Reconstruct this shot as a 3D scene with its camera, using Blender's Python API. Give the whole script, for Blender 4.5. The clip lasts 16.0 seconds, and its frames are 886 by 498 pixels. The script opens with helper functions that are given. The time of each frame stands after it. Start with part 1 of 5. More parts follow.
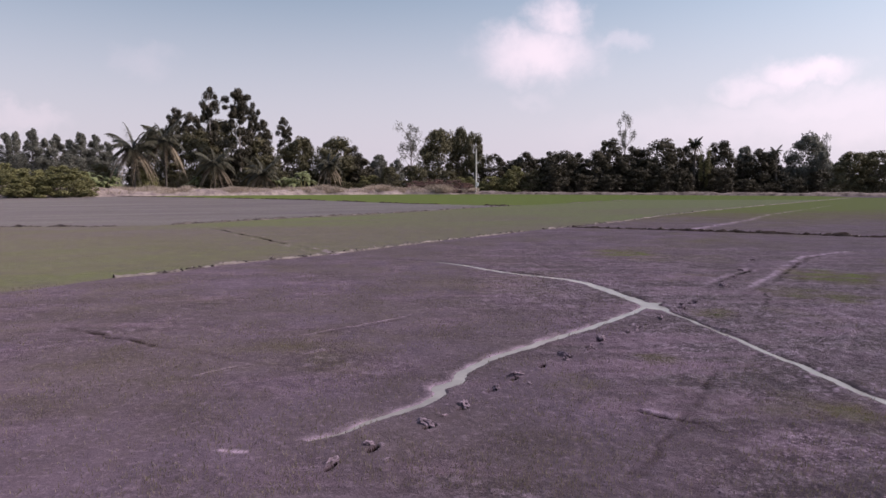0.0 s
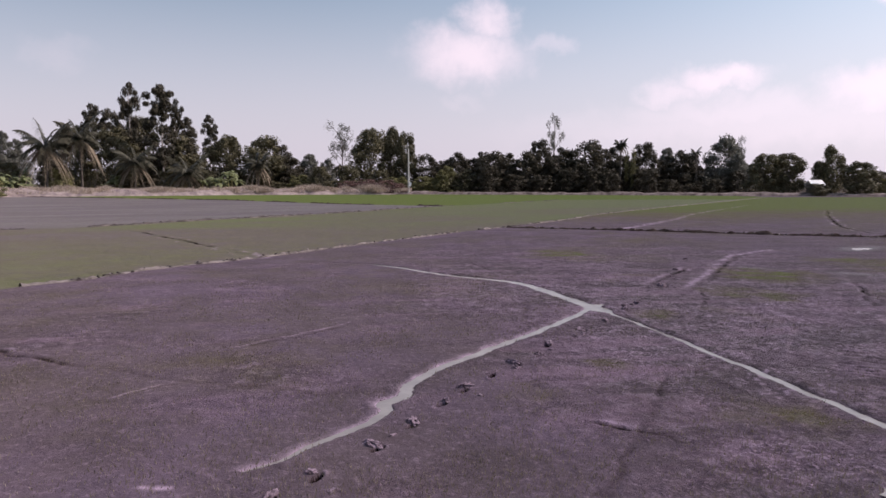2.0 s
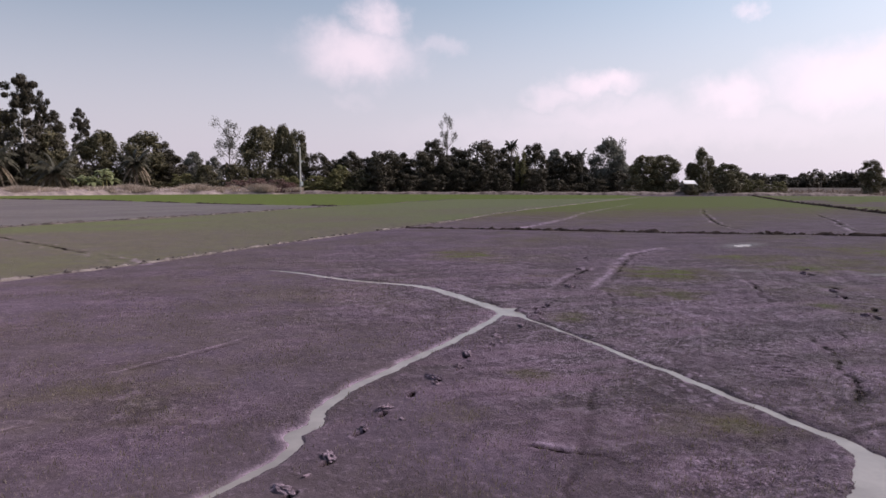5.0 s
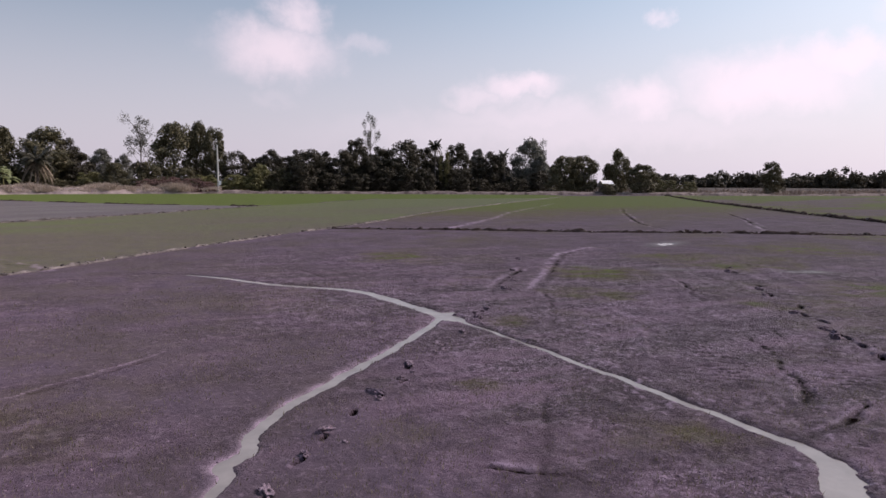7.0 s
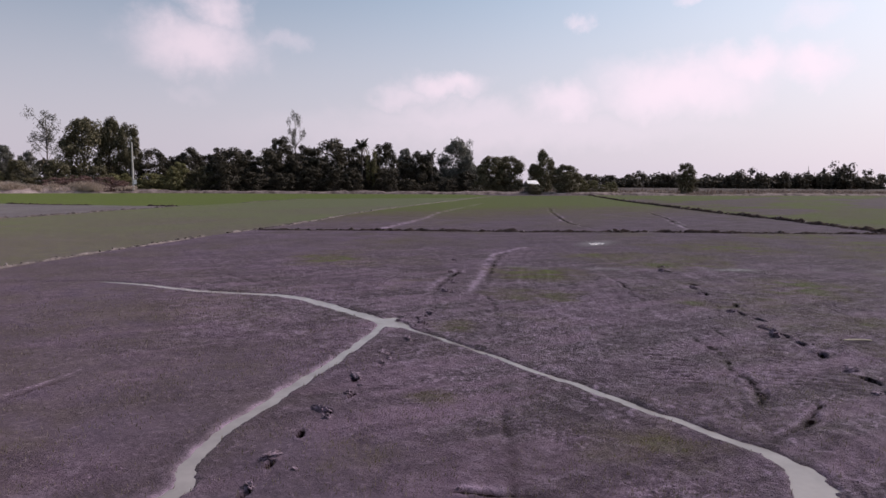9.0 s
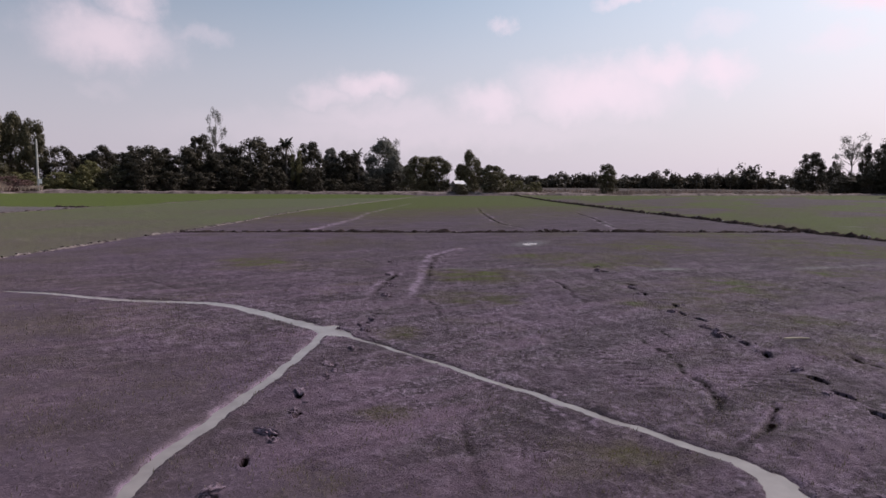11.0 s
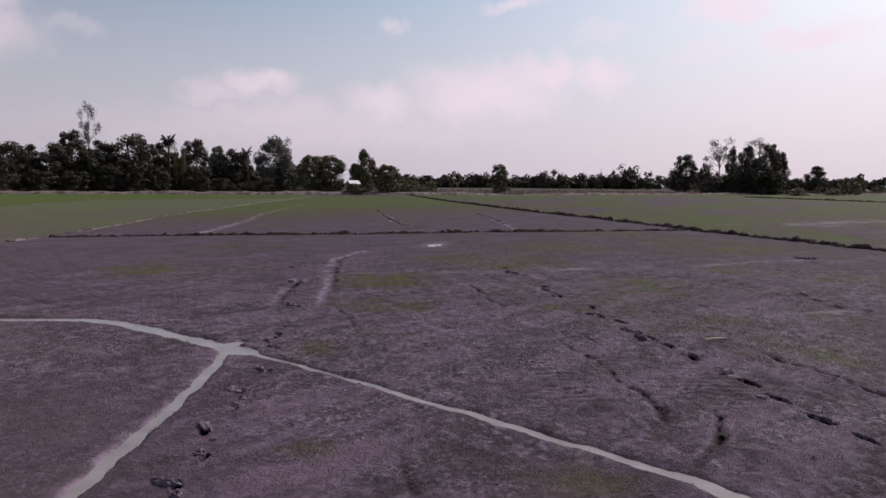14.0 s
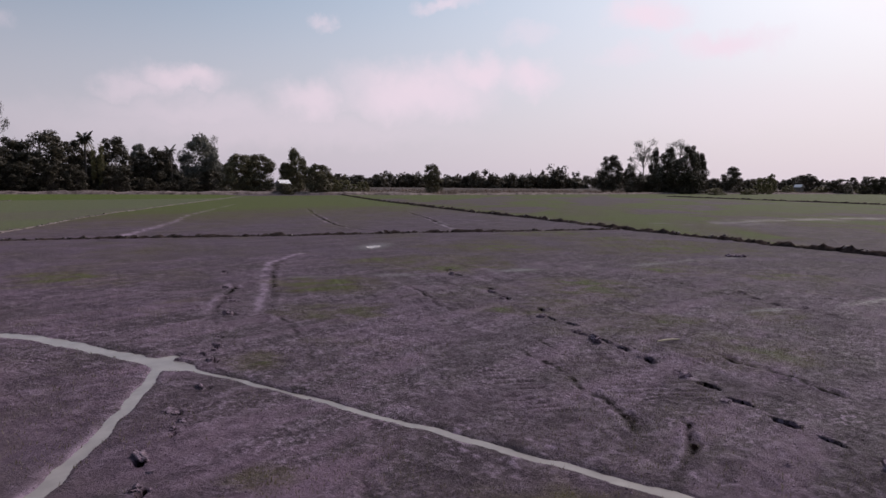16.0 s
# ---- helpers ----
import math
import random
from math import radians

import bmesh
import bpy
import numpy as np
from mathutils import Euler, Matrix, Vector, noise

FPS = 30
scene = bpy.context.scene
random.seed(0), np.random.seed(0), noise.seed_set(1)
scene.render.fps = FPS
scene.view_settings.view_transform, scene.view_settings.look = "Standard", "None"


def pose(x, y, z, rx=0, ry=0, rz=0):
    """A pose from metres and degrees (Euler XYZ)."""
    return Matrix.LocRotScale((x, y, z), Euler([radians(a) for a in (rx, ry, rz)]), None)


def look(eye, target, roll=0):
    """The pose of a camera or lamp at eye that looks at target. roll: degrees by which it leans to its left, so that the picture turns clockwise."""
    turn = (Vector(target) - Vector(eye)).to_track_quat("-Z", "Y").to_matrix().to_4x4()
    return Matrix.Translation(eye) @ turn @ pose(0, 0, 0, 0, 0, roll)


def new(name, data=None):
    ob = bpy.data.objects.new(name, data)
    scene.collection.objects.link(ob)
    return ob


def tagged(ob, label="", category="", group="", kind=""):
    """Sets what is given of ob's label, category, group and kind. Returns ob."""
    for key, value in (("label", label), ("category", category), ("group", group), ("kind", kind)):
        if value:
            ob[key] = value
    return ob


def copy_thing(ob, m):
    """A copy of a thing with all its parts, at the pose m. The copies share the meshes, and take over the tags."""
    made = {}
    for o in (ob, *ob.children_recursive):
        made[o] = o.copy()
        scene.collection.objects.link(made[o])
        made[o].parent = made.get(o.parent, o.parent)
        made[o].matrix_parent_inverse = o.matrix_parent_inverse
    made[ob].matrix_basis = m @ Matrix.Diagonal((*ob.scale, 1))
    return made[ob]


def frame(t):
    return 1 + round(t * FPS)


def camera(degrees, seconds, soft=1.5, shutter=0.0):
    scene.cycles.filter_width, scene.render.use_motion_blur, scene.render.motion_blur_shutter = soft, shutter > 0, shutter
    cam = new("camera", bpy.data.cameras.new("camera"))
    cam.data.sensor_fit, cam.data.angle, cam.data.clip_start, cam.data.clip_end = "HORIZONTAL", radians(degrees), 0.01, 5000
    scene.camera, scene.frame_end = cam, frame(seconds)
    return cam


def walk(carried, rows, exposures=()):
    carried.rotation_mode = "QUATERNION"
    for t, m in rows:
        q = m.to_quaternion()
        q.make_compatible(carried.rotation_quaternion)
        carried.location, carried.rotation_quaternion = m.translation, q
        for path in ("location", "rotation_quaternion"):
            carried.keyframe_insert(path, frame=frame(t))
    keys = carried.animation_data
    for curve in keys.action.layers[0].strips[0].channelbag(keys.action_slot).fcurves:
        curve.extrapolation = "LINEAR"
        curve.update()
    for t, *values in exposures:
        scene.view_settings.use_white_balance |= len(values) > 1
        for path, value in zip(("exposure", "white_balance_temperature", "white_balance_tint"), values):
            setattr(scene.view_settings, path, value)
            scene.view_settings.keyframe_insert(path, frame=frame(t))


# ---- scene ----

# ------------------------------------------------------------------ camera
cam = camera(67.5, 16.0, soft=1.5)
# seconds, x, y, z, pitch, lean, yaw
ROWS = [
    (0.0, 0.000, 0.000, 2.000, -5.62, 0.04, -0.03),
    (0.5, -0.035, 0.105, 2.003, -5.63, 0.03, -1.48),
    (1.0, -0.069, 0.214, 2.009, -5.63, 0.02, -3.01),
    (1.5, -0.088, 0.312, 2.009, -5.63, 0.01, -4.56),
    (2.0, -0.115, 0.419, 2.008, -5.62, -0.01, -5.89),
    (2.5, -0.132, 0.529, 2.011, -5.62, -0.02, -7.48),
    (3.0, -0.153, 0.639, 2.014, -5.64, -0.02, -9.12),
    (3.5, -0.172, 0.749, 2.021, -5.65, -0.03, -10.74),
    (4.0, -0.190, 0.858, 2.018, -5.65, -0.06, -12.11),
    (6.5, -0.261, 1.455, 2.013, -5.67, -0.20, -20.02),
    (7.0, -0.273, 1.577, 2.014, -5.67, -0.24, -21.68),
    (7.5, -0.291, 1.687, 2.021, -5.67, -0.27, -23.31),
    (8.0, -0.303, 1.790, 2.020, -5.68, -0.31, -24.69),
    (8.5, -0.316, 1.911, 2.019, -5.68, -0.34, -26.33),
    (9.0, -0.331, 2.022, 2.022, -5.67, -0.37, -28.00),
    (9.5, -0.354, 2.133, 2.028, -5.66, -0.40, -29.67),
    (10.0, -0.356, 2.250, 2.028, -5.65, -0.42, -31.31),
    (12.5, -0.295, 2.823, 2.033, -5.60, -0.50, -38.81),
    (13.0, -0.268, 2.944, 2.035, -5.60, -0.50, -40.38),
    (13.5, -0.236, 3.063, 2.037, -5.59, -0.50, -41.95),
    (14.0, -0.209, 3.174, 2.040, -5.57, -0.50, -43.50),
    (14.5, -0.185, 3.273, 2.039, -5.56, -0.49, -44.78),
    (15.0, -0.156, 3.384, 2.041, -5.55, -0.50, -46.33),
    (15.5, -0.124, 3.497, 2.046, -5.54, -0.51, -47.84),
    (16.0, -0.108, 3.610, 2.052, -5.55, -0.53, -49.38),
]
WHITE = (6450, 27)
walk(cam, [(t, pose(x, y, z, 90 + pitch, lean, yaw)) for t, x, y, z, pitch, lean, yaw in ROWS],
     exposures=[(0.0, 0.01, *WHITE), (8.0, -0.20, *WHITE), (16.0, -0.52, *WHITE)])

# ------------------------------------------------------------------ sky and sun
SUN_AZIMUTH, SUN_HEIGHT = 92.0, 42.0  # degrees clockwise from +y, degrees above the horizon

# each cloud: azimuth, elevation, half width, half height (degrees), thickness
PUFFS = [
    (8.2, 10.6, 4.6, 2.0, 0.9), (9.5, 13.2, 2.2, 1.6, 0.8), (14.8, 11.3, 1.7, 0.8, 0.32), (28.6, 8.2, 3.1, 1.2, 0.9),
    (25.0, 7.4, 2.4, 0.9, 0.6), (30.0, 5.6, 8.5, 1.5, 0.5), (-31.9, 4.9, 2.4, 0.7, 0.35), (-23.9, 9.5, 2.0, 1.0, 0.16),
    (7.5, 7.1, 1.5, 0.6, 0.15), (39.7, 13.3, 1.1, 0.6, 0.5), (38.0, 6.6, 2.9, 1.8, 0.85), (47.0, 7.6, 6.4, 2.4, 0.95),
    (52.0, 9.2, 3.4, 1.7, 0.95), (56.5, 8.9, 2.6, 1.4, 0.9),
]
WISPS = [
    (49.5, 14.7, 2.3, 0.7, 0.7), (66.1, 13.4, 3.2, 1.4, 1.0), (72.0, 11.1, 4.0, 1.2, 0.95), (56.6, 12.4, 2.8, 1.0, 0.4),
    (64.4, 10.4, 2.6, 1.1, 0.5), (74.0, 6.4, 15.0, 3.4, 0.35), (34.0, 4.6, 18.0, 1.7, 0.4), (92.0, 14.0, 12.0, 4.0, 0.6), (92.0, 8.0, 42.0, 13.0, 0.22),
    (-70.0, 12.0, 9.0, 3.0, 0.6), (-120.0, 18.0, 8.0, 3.0, 0.7), (150.0, 15.0, 11.0, 3.5, 0.7), (-165.0, 25.0, 9.0, 4.0, 0.7),
    (15.0, 42.0, 9.0, 5.0, 0.6), (-60.0, 50.0, 8.0, 5.0, 0.5), (120.0, 60.0, 9.0, 6.0, 0.4),
]


def sky():
    world = bpy.data.worlds.new("sky")
    scene.world = world
    world.use_nodes = True
    nodes, link = world.node_tree.nodes, world.node_tree.links.new
    nodes.clear()
    out, back = nodes.new("ShaderNodeOutputWorld"), nodes.new("ShaderNodeBackground")
    link(back.outputs[0], out.inputs[0])
    back.inputs["Strength"].default_value = 0.1
    air = nodes.new("ShaderNodeTexSky")
    air.sky_type, air.sun_disc = "NISHITA", False
    air.sun_elevation, air.sun_rotation = radians(SUN_HEIGHT), radians(SUN_AZIMUTH)
    air.air_density, air.dust_density, air.ozone_density = 1.0, 1.6, 1.0
    air.altitude = 5
    dim = nodes.new("ShaderNodeMix")
    dim.data_type, dim.blend_type = "RGBA", "MULTIPLY"
    dim.inputs[0].default_value = 1.0
    dim.inputs[7].default_value = SKY_DIM
    link(air.outputs[0], dim.inputs[6])
    way = nodes.new("ShaderNodeTexCoord").outputs["Generated"]
    rag = nodes.new("ShaderNodeTexNoise")
    rag.inputs["Scale"].default_value, rag.inputs["Detail"].default_value, rag.inputs["Roughness"].default_value = 20.0, 7.0, 0.6
    link(way, rag.inputs["Vector"])
    shift = nodes.new("ShaderNodeVectorMath")
    shift.operation = "SUBTRACT"
    link(rag.outputs["Color"], shift.inputs[0])
    shift.inputs[1].default_value = (0.5, 0.5, 0.5)
    grown = nodes.new("ShaderNodeVectorMath")
    grown.operation = "MULTIPLY_ADD"
    link(shift.outputs[0], grown.inputs[0])
    grown.inputs[1].default_value = (0.09, 0.09, 0.07)
    link(way, grown.inputs[2])
    cover = None
    for azimuth, height, wide, high, thick in PUFFS + WISPS:
        a, e = radians(azimuth), radians(height)
        box = nodes.new("ShaderNodeMapping")
        box.vector_type = "TEXTURE"
        box.inputs["Location"].default_value = (math.sin(a) * math.cos(e), math.cos(a) * math.cos(e), math.sin(e))
        box.inputs["Rotation"].default_value = (e, 0, -a)
        box.inputs["Scale"].default_value = (radians(wide), radians(wide), radians(high))
        link(grown.outputs[0], box.inputs["Vector"])
        far = nodes.new("ShaderNodeVectorMath")
        far.operation = "LENGTH"
        link(box.outputs[0], far.inputs[0])
        soft = nodes.new("ShaderNodeMapRange")
        soft.interpolation_type = "SMOOTHSTEP"
        soft.inputs["From Min"].default_value, soft.inputs["From Max"].default_value = 1.6, 0.1
        soft.inputs["To Max"].default_value = thick
        link(far.outputs["Value"], soft.inputs["Value"])
        if cover is None:
            cover = soft.outputs[0]
        else:
            most = nodes.new("ShaderNodeMath")
            most.operation = "MAXIMUM"
            link(cover, most.inputs[0])
            link(soft.outputs[0], most.inputs[1])
            cover = most.outputs[0]
    # a pale haze that thickens towards the horizon
    split = nodes.new("ShaderNodeSeparateXYZ")
    link(way, split.inputs[0])
    haze = nodes.new("ShaderNodeMapRange")
    haze.interpolation_type = "SMOOTHSTEP"
    haze.inputs["From Min"].default_value, haze.inputs["From Max"].default_value = 0.36, 0.0
    haze.inputs["To Max"].default_value = 0.88
    link(split.outputs["Z"], haze.inputs["Value"])
    misty = nodes.new("ShaderNodeMix")
    misty.data_type = "RGBA"
    link(haze.outputs[0], misty.inputs[0])
    link(dim.outputs[2], misty.inputs[6])
    misty.inputs[7].default_value = HAZE
    cloudy = nodes.new("ShaderNodeMix")
    cloudy.data_type = "RGBA"
    link(cover, cloudy.inputs[0])
    link(misty.outputs[2], cloudy.inputs[6])
    cloudy.inputs[7].default_value = CLOUD
    # air and clouds are brighter towards the sun
    near_sun = nodes.new("ShaderNodeVectorMath")
    near_sun.operation = "DOT_PRODUCT"
    a, e = radians(SUN_AZIMUTH), radians(SUN_HEIGHT)
    near_sun.inputs[1].default_value = (math.sin(a) * math.cos(e), math.cos(a) * math.cos(e), math.sin(e))
    link(way, near_sun.inputs[0])
    glow = nodes.new("ShaderNodeMapRange")
    glow.inputs["From Min"].default_value, glow.inputs["From Max"].default_value = -0.3, 1.0
    link(near_sun.outputs["Value"], glow.inputs["Value"])
    steep = nodes.new("ShaderNodeMath")
    steep.operation = "POWER"
    link(glow.outputs[0], steep.inputs[0])
    steep.inputs[1].default_value = 1.7
    gain = nodes.new("ShaderNodeMath")
    gain.operation = "MULTIPLY_ADD"
    link(steep.outputs[0], gain.inputs[0])
    gain.inputs[1].default_value, gain.inputs[2].default_value = 0.50, 1.0
    lit = nodes.new("ShaderNodeVectorMath")
    lit.operation = "SCALE"
    link(cloudy.outputs[2], lit.inputs[0])
    link(gain.outputs[0], lit.inputs["Scale"])
    link(lit.outputs[0], back.inputs["Color"])


SKY_DIM = (1.20, 1.29, 1.08, 1)
HAZE = (6.5, 6.4, 6.95, 1)
CLOUD = (8.7, 8.05, 8.3, 1)
sky()
sun = new("sun", bpy.data.lights.new("sun", "SUN"))
sun.data.energy, sun.data.angle, sun.data.color = 3.7, radians(0.6), (1.0, 0.95, 0.87)
a, e = radians(SUN_AZIMUTH), radians(SUN_HEIGHT)
sun.matrix_basis = look((0, 0, 60), (-math.sin(a) * math.cos(e), -math.cos(a) * math.cos(e), 60 - math.sin(e)))


# ------------------------------------------------------------------ materials
def material(name, rough=0.8, metal=0.0):
    m = bpy.data.materials.new(name)
    m.use_nodes = True
    shader = m.node_tree.nodes["Principled BSDF"]
    shader.inputs["Roughness"].default_value, shader.inputs["Metallic"].default_value = rough, metal
    return m, m.node_tree.nodes, m.node_tree.links.new, shader


def grain(nodes, link, scale, detail=4.0, rough=0.6, vector=None):
    n = nodes.new("ShaderNodeTexNoise")
    n.inputs["Scale"].default_value, n.inputs["Detail"].default_value, n.inputs["Roughness"].default_value = scale, detail, rough
    if vector is not None:
        link(vector, n.inputs["Vector"])
    return n.outputs["Fac"]


def span(nodes, link, value, lo, hi, to_lo=0.0, to_hi=1.0):
    n = nodes.new("ShaderNodeMapRange")
    for key, v in (("From Min", lo), ("From Max", hi), ("To Min", to_lo), ("To Max", to_hi)):
        n.inputs[key].default_value = v
    link(value, n.inputs["Value"])
    return n.outputs[0]


def mixed(nodes, link, fac, one, two, mode="MIX"):
    n = nodes.new("ShaderNodeMix")
    n.data_type, n.blend_type = "RGBA", mode
    for socket, v in ((n.inputs[0], fac), (n.inputs[6], one), (n.inputs[7], two)):
        if isinstance(v, (int, float)):
            socket.default_value = v
        elif isinstance(v, tuple):
            socket.default_value = (*v, 1)
        else:
            link(v, socket)
    return n.outputs[2]


def calc(nodes, link, kind, one, two):
    n = nodes.new("ShaderNodeMath")
    n.operation = kind
    for socket, v in ((n.inputs[0], one), (n.inputs[1], two)):
        if isinstance(v, (int, float)):
            socket.default_value = v
        else:
            link(v, socket)
    return n.outputs[0]


def relief(nodes, link, shader, height, strength, distance):
    b = nodes.new("ShaderNodeBump")
    b.inputs["Strength"].default_value, b.inputs["Distance"].default_value = strength, distance
    link(height, b.inputs["Height"])
    link(b.outputs[0], shader.inputs["Normal"])


def place_of(nodes):
    return nodes.new("ShaderNodeNewGeometry").outputs["Position"]


def simple(name, colour, other, scale, rough=0.8, bump=0.3, deep=0.02, metal=0.0, gloss=0.12):
    """A surface of two mottled colours with fine grain."""
    m, nodes, link, shader = material(name, rough, metal)
    shader.inputs["Specular IOR Level"].default_value = gloss
    at = place_of(nodes)
    broad, fine = grain(nodes, link, scale, 5, 0.6, at), grain(nodes, link, scale * 9, 4, 0.65, at)
    tone = mixed(nodes, link, span(nodes, link, broad, 0.35, 0.65), colour, other)
    tone = mixed(nodes, link, 0.5, tone, mixed(nodes, link, fine, (0.35, 0.35, 0.35), (0.9, 0.9, 0.9)), "OVERLAY")
    link(tone, shader.inputs["Base Color"])
    relief(nodes, link, shader, fine, bump, deep)
    return m


def foliage(name, dark, light, rough=0.55, through_light=0.25):
    """Leaves: every leaf and every plant a little different."""
    m, nodes, link, shader = material(name, rough)
    leaf = nodes.new("ShaderNodeNewGeometry").outputs["Random Per Island"]
    plant_random = nodes.new("ShaderNodeObjectInfo").outputs["Random"]
    tone = mixed(nodes, link, leaf, dark, light)
    tone = mixed(nodes, link, span(nodes, link, plant_random, 0, 1, 0.0, 0.55), tone, tuple(0.55 * d + 0.25 * l for d, l in zip(dark, light)))
    link(tone, shader.inputs["Base Color"])
    shader.inputs["Specular IOR Level"].default_value = 0.25
    thin = nodes.new("ShaderNodeBsdfTranslucent")
    link(tone, thin.inputs["Color"])
    both = nodes.new("ShaderNodeMixShader")
    both.inputs[0].default_value = through_light
    link(shader.outputs[0], both.inputs[1])
    link(thin.outputs[0], both.inputs[2])
    link(both.outputs[0], nodes["Material Output"].inputs["Surface"])
    return m


def field_mud():
    """Wet paddy mud with seedlings, stubble, damp films and dry land beyond the bank."""
    m, nodes, link, shader = material("paddy_mud", 0.7)
    at = place_of(nodes)

    def sown(name):
        n = nodes.new("ShaderNodeAttribute")
        n.attribute_name = name
        return n.outputs["Fac"]
    broad, mid = grain(nodes, link, 0.35, 4, 0.55, at), grain(nodes, link, 2.2, 5, 0.6, at)
    fine, dust = grain(nodes, link, 14, 4, 0.65, at), grain(nodes, link, 60, 3, 0.7, at)
    uneven = span(nodes, link, sown("lumps"), 0.1, 0.8, 0.12, 1.0)
    rough_side = span(nodes, link, sown("lumps"), 0, 1, 0.45, 1.0)
    clump, crumb = grain(nodes, link, 5, 5, 0.65, at), grain(nodes, link, 26, 6, 0.72, at)
    mud = mixed(nodes, link, span(nodes, link, mid, 0.36, 0.66), MUD_DARK, MUD_LIGHT)
    mud = mixed(nodes, link, span(nodes, link, sown("lumps"), 0.75, 0.05, 0.0, 0.7), mud, MUD_SMOOTH)
    mud = mixed(nodes, link, span(nodes, link, broad, 0.42, 0.60, 0.0, 0.75), mud, MUD_BROWN)
    blot = grain(nodes, link, 1.1, 4, 0.6, at)
    mud = mixed(nodes, link, span(nodes, link, blot, 0.44, 0.62, 0.0, 0.6), mud, tuple(0.66 * c for c in MUD_BROWN))
    mud = mixed(nodes, link, calc(nodes, link, "MULTIPLY", span(nodes, link, clump, 0.48, 0.38, 0.0, 0.6), uneven), mud, tuple(0.55 * c for c in MUD_DARK))
    mud = mixed(nodes, link, calc(nodes, link, "MULTIPLY", span(nodes, link, clump, 0.52, 0.64, 0.0, 0.5), uneven), mud, MUD_PALE)
    mud = mixed(nodes, link, span(nodes, link, fine, 0.52, 0.75, 0.0, 0.30), mud, MUD_PALE)
    mud = mixed(nodes, link, span(nodes, link, dust, 0.50, 0.36, 0.0, 0.35), mud, tuple(0.6 * c for c in MUD_DARK))
    # above zero pale dried mud, below zero shade painted into the hollows
    mud = mixed(nodes, link, span(nodes, link, sown("crust_shade"), 0.0, 1.0, 0.0, 0.85), mud, MUD_PALE)
    mud = mixed(nodes, link, span(nodes, link, sown("crust_shade"), 0.0, -1.0, 0.0, 0.9), mud, (0.020, 0.009, 0.008))
    mud = mixed(nodes, link, calc(nodes, link, "MULTIPLY", span(nodes, link, crumb, 0.45, 0.37, 0.0, 0.4), rough_side), mud, tuple(0.35 * c for c in MUD_DARK))
    mud = mixed(nodes, link, calc(nodes, link, "MULTIPLY", span(nodes, link, crumb, 0.56, 0.68, 0.0, 0.32), calc(nodes, link, "MULTIPLY", rough_side, span(nodes, link, blot, 0.36, 0.60, 1.0, 0.35))), mud, tuple(1.2 * c for c in MUD_PALE))
    churned = calc(nodes, link, "MULTIPLY", span(nodes, link, sown("lumps"), 0.4, 1.0, 0.0, 0.8), span(nodes, link, blot, 0.38, 0.62, 1.0, 0.3))
    chip = grain(nodes, link, 17, 5, 0.72, at)
    mud = mixed(nodes, link, calc(nodes, link, "MULTIPLY", span(nodes, link, chip, 0.525, 0.60, 0.0, 0.9), churned), mud, tuple(1.4 * c for c in MUD_PALE))
    mud = mixed(nodes, link, calc(nodes, link, "MULTIPLY", span(nodes, link, chip, 0.45, 0.37, 0.0, 0.8), churned), mud, (0.034, 0.021, 0.028))
    # long smears left where the field was levelled
    turned = nodes.new("ShaderNodeMapping")
    turned.inputs["Rotation"].default_value, turned.inputs["Scale"].default_value = (0, 0, radians(-58)), (0.30, 1.7, 1.0)
    link(at, turned.inputs["Vector"])
    smear = grain(nodes, link, 1.1, 5, 0.6, turned.outputs[0])
    mud = mixed(nodes, link, calc(nodes, link, "MULTIPLY", span(nodes, link, smear, 0.50, 0.64, 0.0, 0.8), sown("lumps")), mud, tuple(1.05 * c for c in MUD_LIGHT))
    mud = mixed(nodes, link, calc(nodes, link, "MULTIPLY", span(nodes, link, smear, 0.48, 0.35, 0.0, 0.6), sown("lumps")), mud, tuple(0.68 * c for c in MUD_DARK))
    speck = calc(nodes, link, "ADD", span(nodes, link, mid, 0.3, 0.7, -0.22, 0.22), span(nodes, link, fine, 0.3, 0.7, -0.16, 0.16))
    leafy = calc(nodes, link, "ADD", sown("green"), calc(nodes, link, "MULTIPLY", speck, span(nodes, link, sown("green"), 0.0, 0.4, 0.2, 1.0)))
    leafy = span(nodes, link, leafy, 0.08, 0.95)
    green = mixed(nodes, link, span(nodes, link, sown("green"), 0.5, 0.95), OLIVE, GREEN)
    tone = mixed(nodes, link, leafy, mud, green)
    dry = mixed(nodes, link, span(nodes, link, grain(nodes, link, 0.25, 5, 0.65, at), 0.35, 0.65), (0.14, 0.105, 0.095), (0.065, 0.052, 0.042))
    tone = mixed(nodes, link, sown("dry"), tone, dry)
    tone = mixed(nodes, link, calc(nodes, link, "MULTIPLY", sown("wet"), 0.6), tone, (0.21, 0.194, 0.182))
    tone = mixed(nodes, link, span(nodes, link, sown("crust_shade"), 0.25, 0.9, 0.0, 0.42), tone, MUD_PALE)
    # deep footprints and cracks: wet mud, painted near-black for the shade inside
    hollow_shade = span(nodes, link, sown("crust_shade"), -0.6, -0.95)
    tone = mixed(nodes, link, hollow_shade, tone, (0.010, 0.006, 0.006))
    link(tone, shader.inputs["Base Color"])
    damp = calc(nodes, link, "ADD", sown("wet"), span(nodes, link, mid, 0.5, 0.7, 0.0, 0.25))
    damp = calc(nodes, link, "ADD", damp, calc(nodes, link, "MULTIPLY", sown("lumps"), span(nodes, link, clump, 0.38, 0.62, 0.05, 0.4)))
    link(span(nodes, link, damp, 0.0, 1.0, 0.9, 0.35), shader.inputs["Roughness"])
    shader.inputs["Diffuse Roughness"].default_value = 0.7
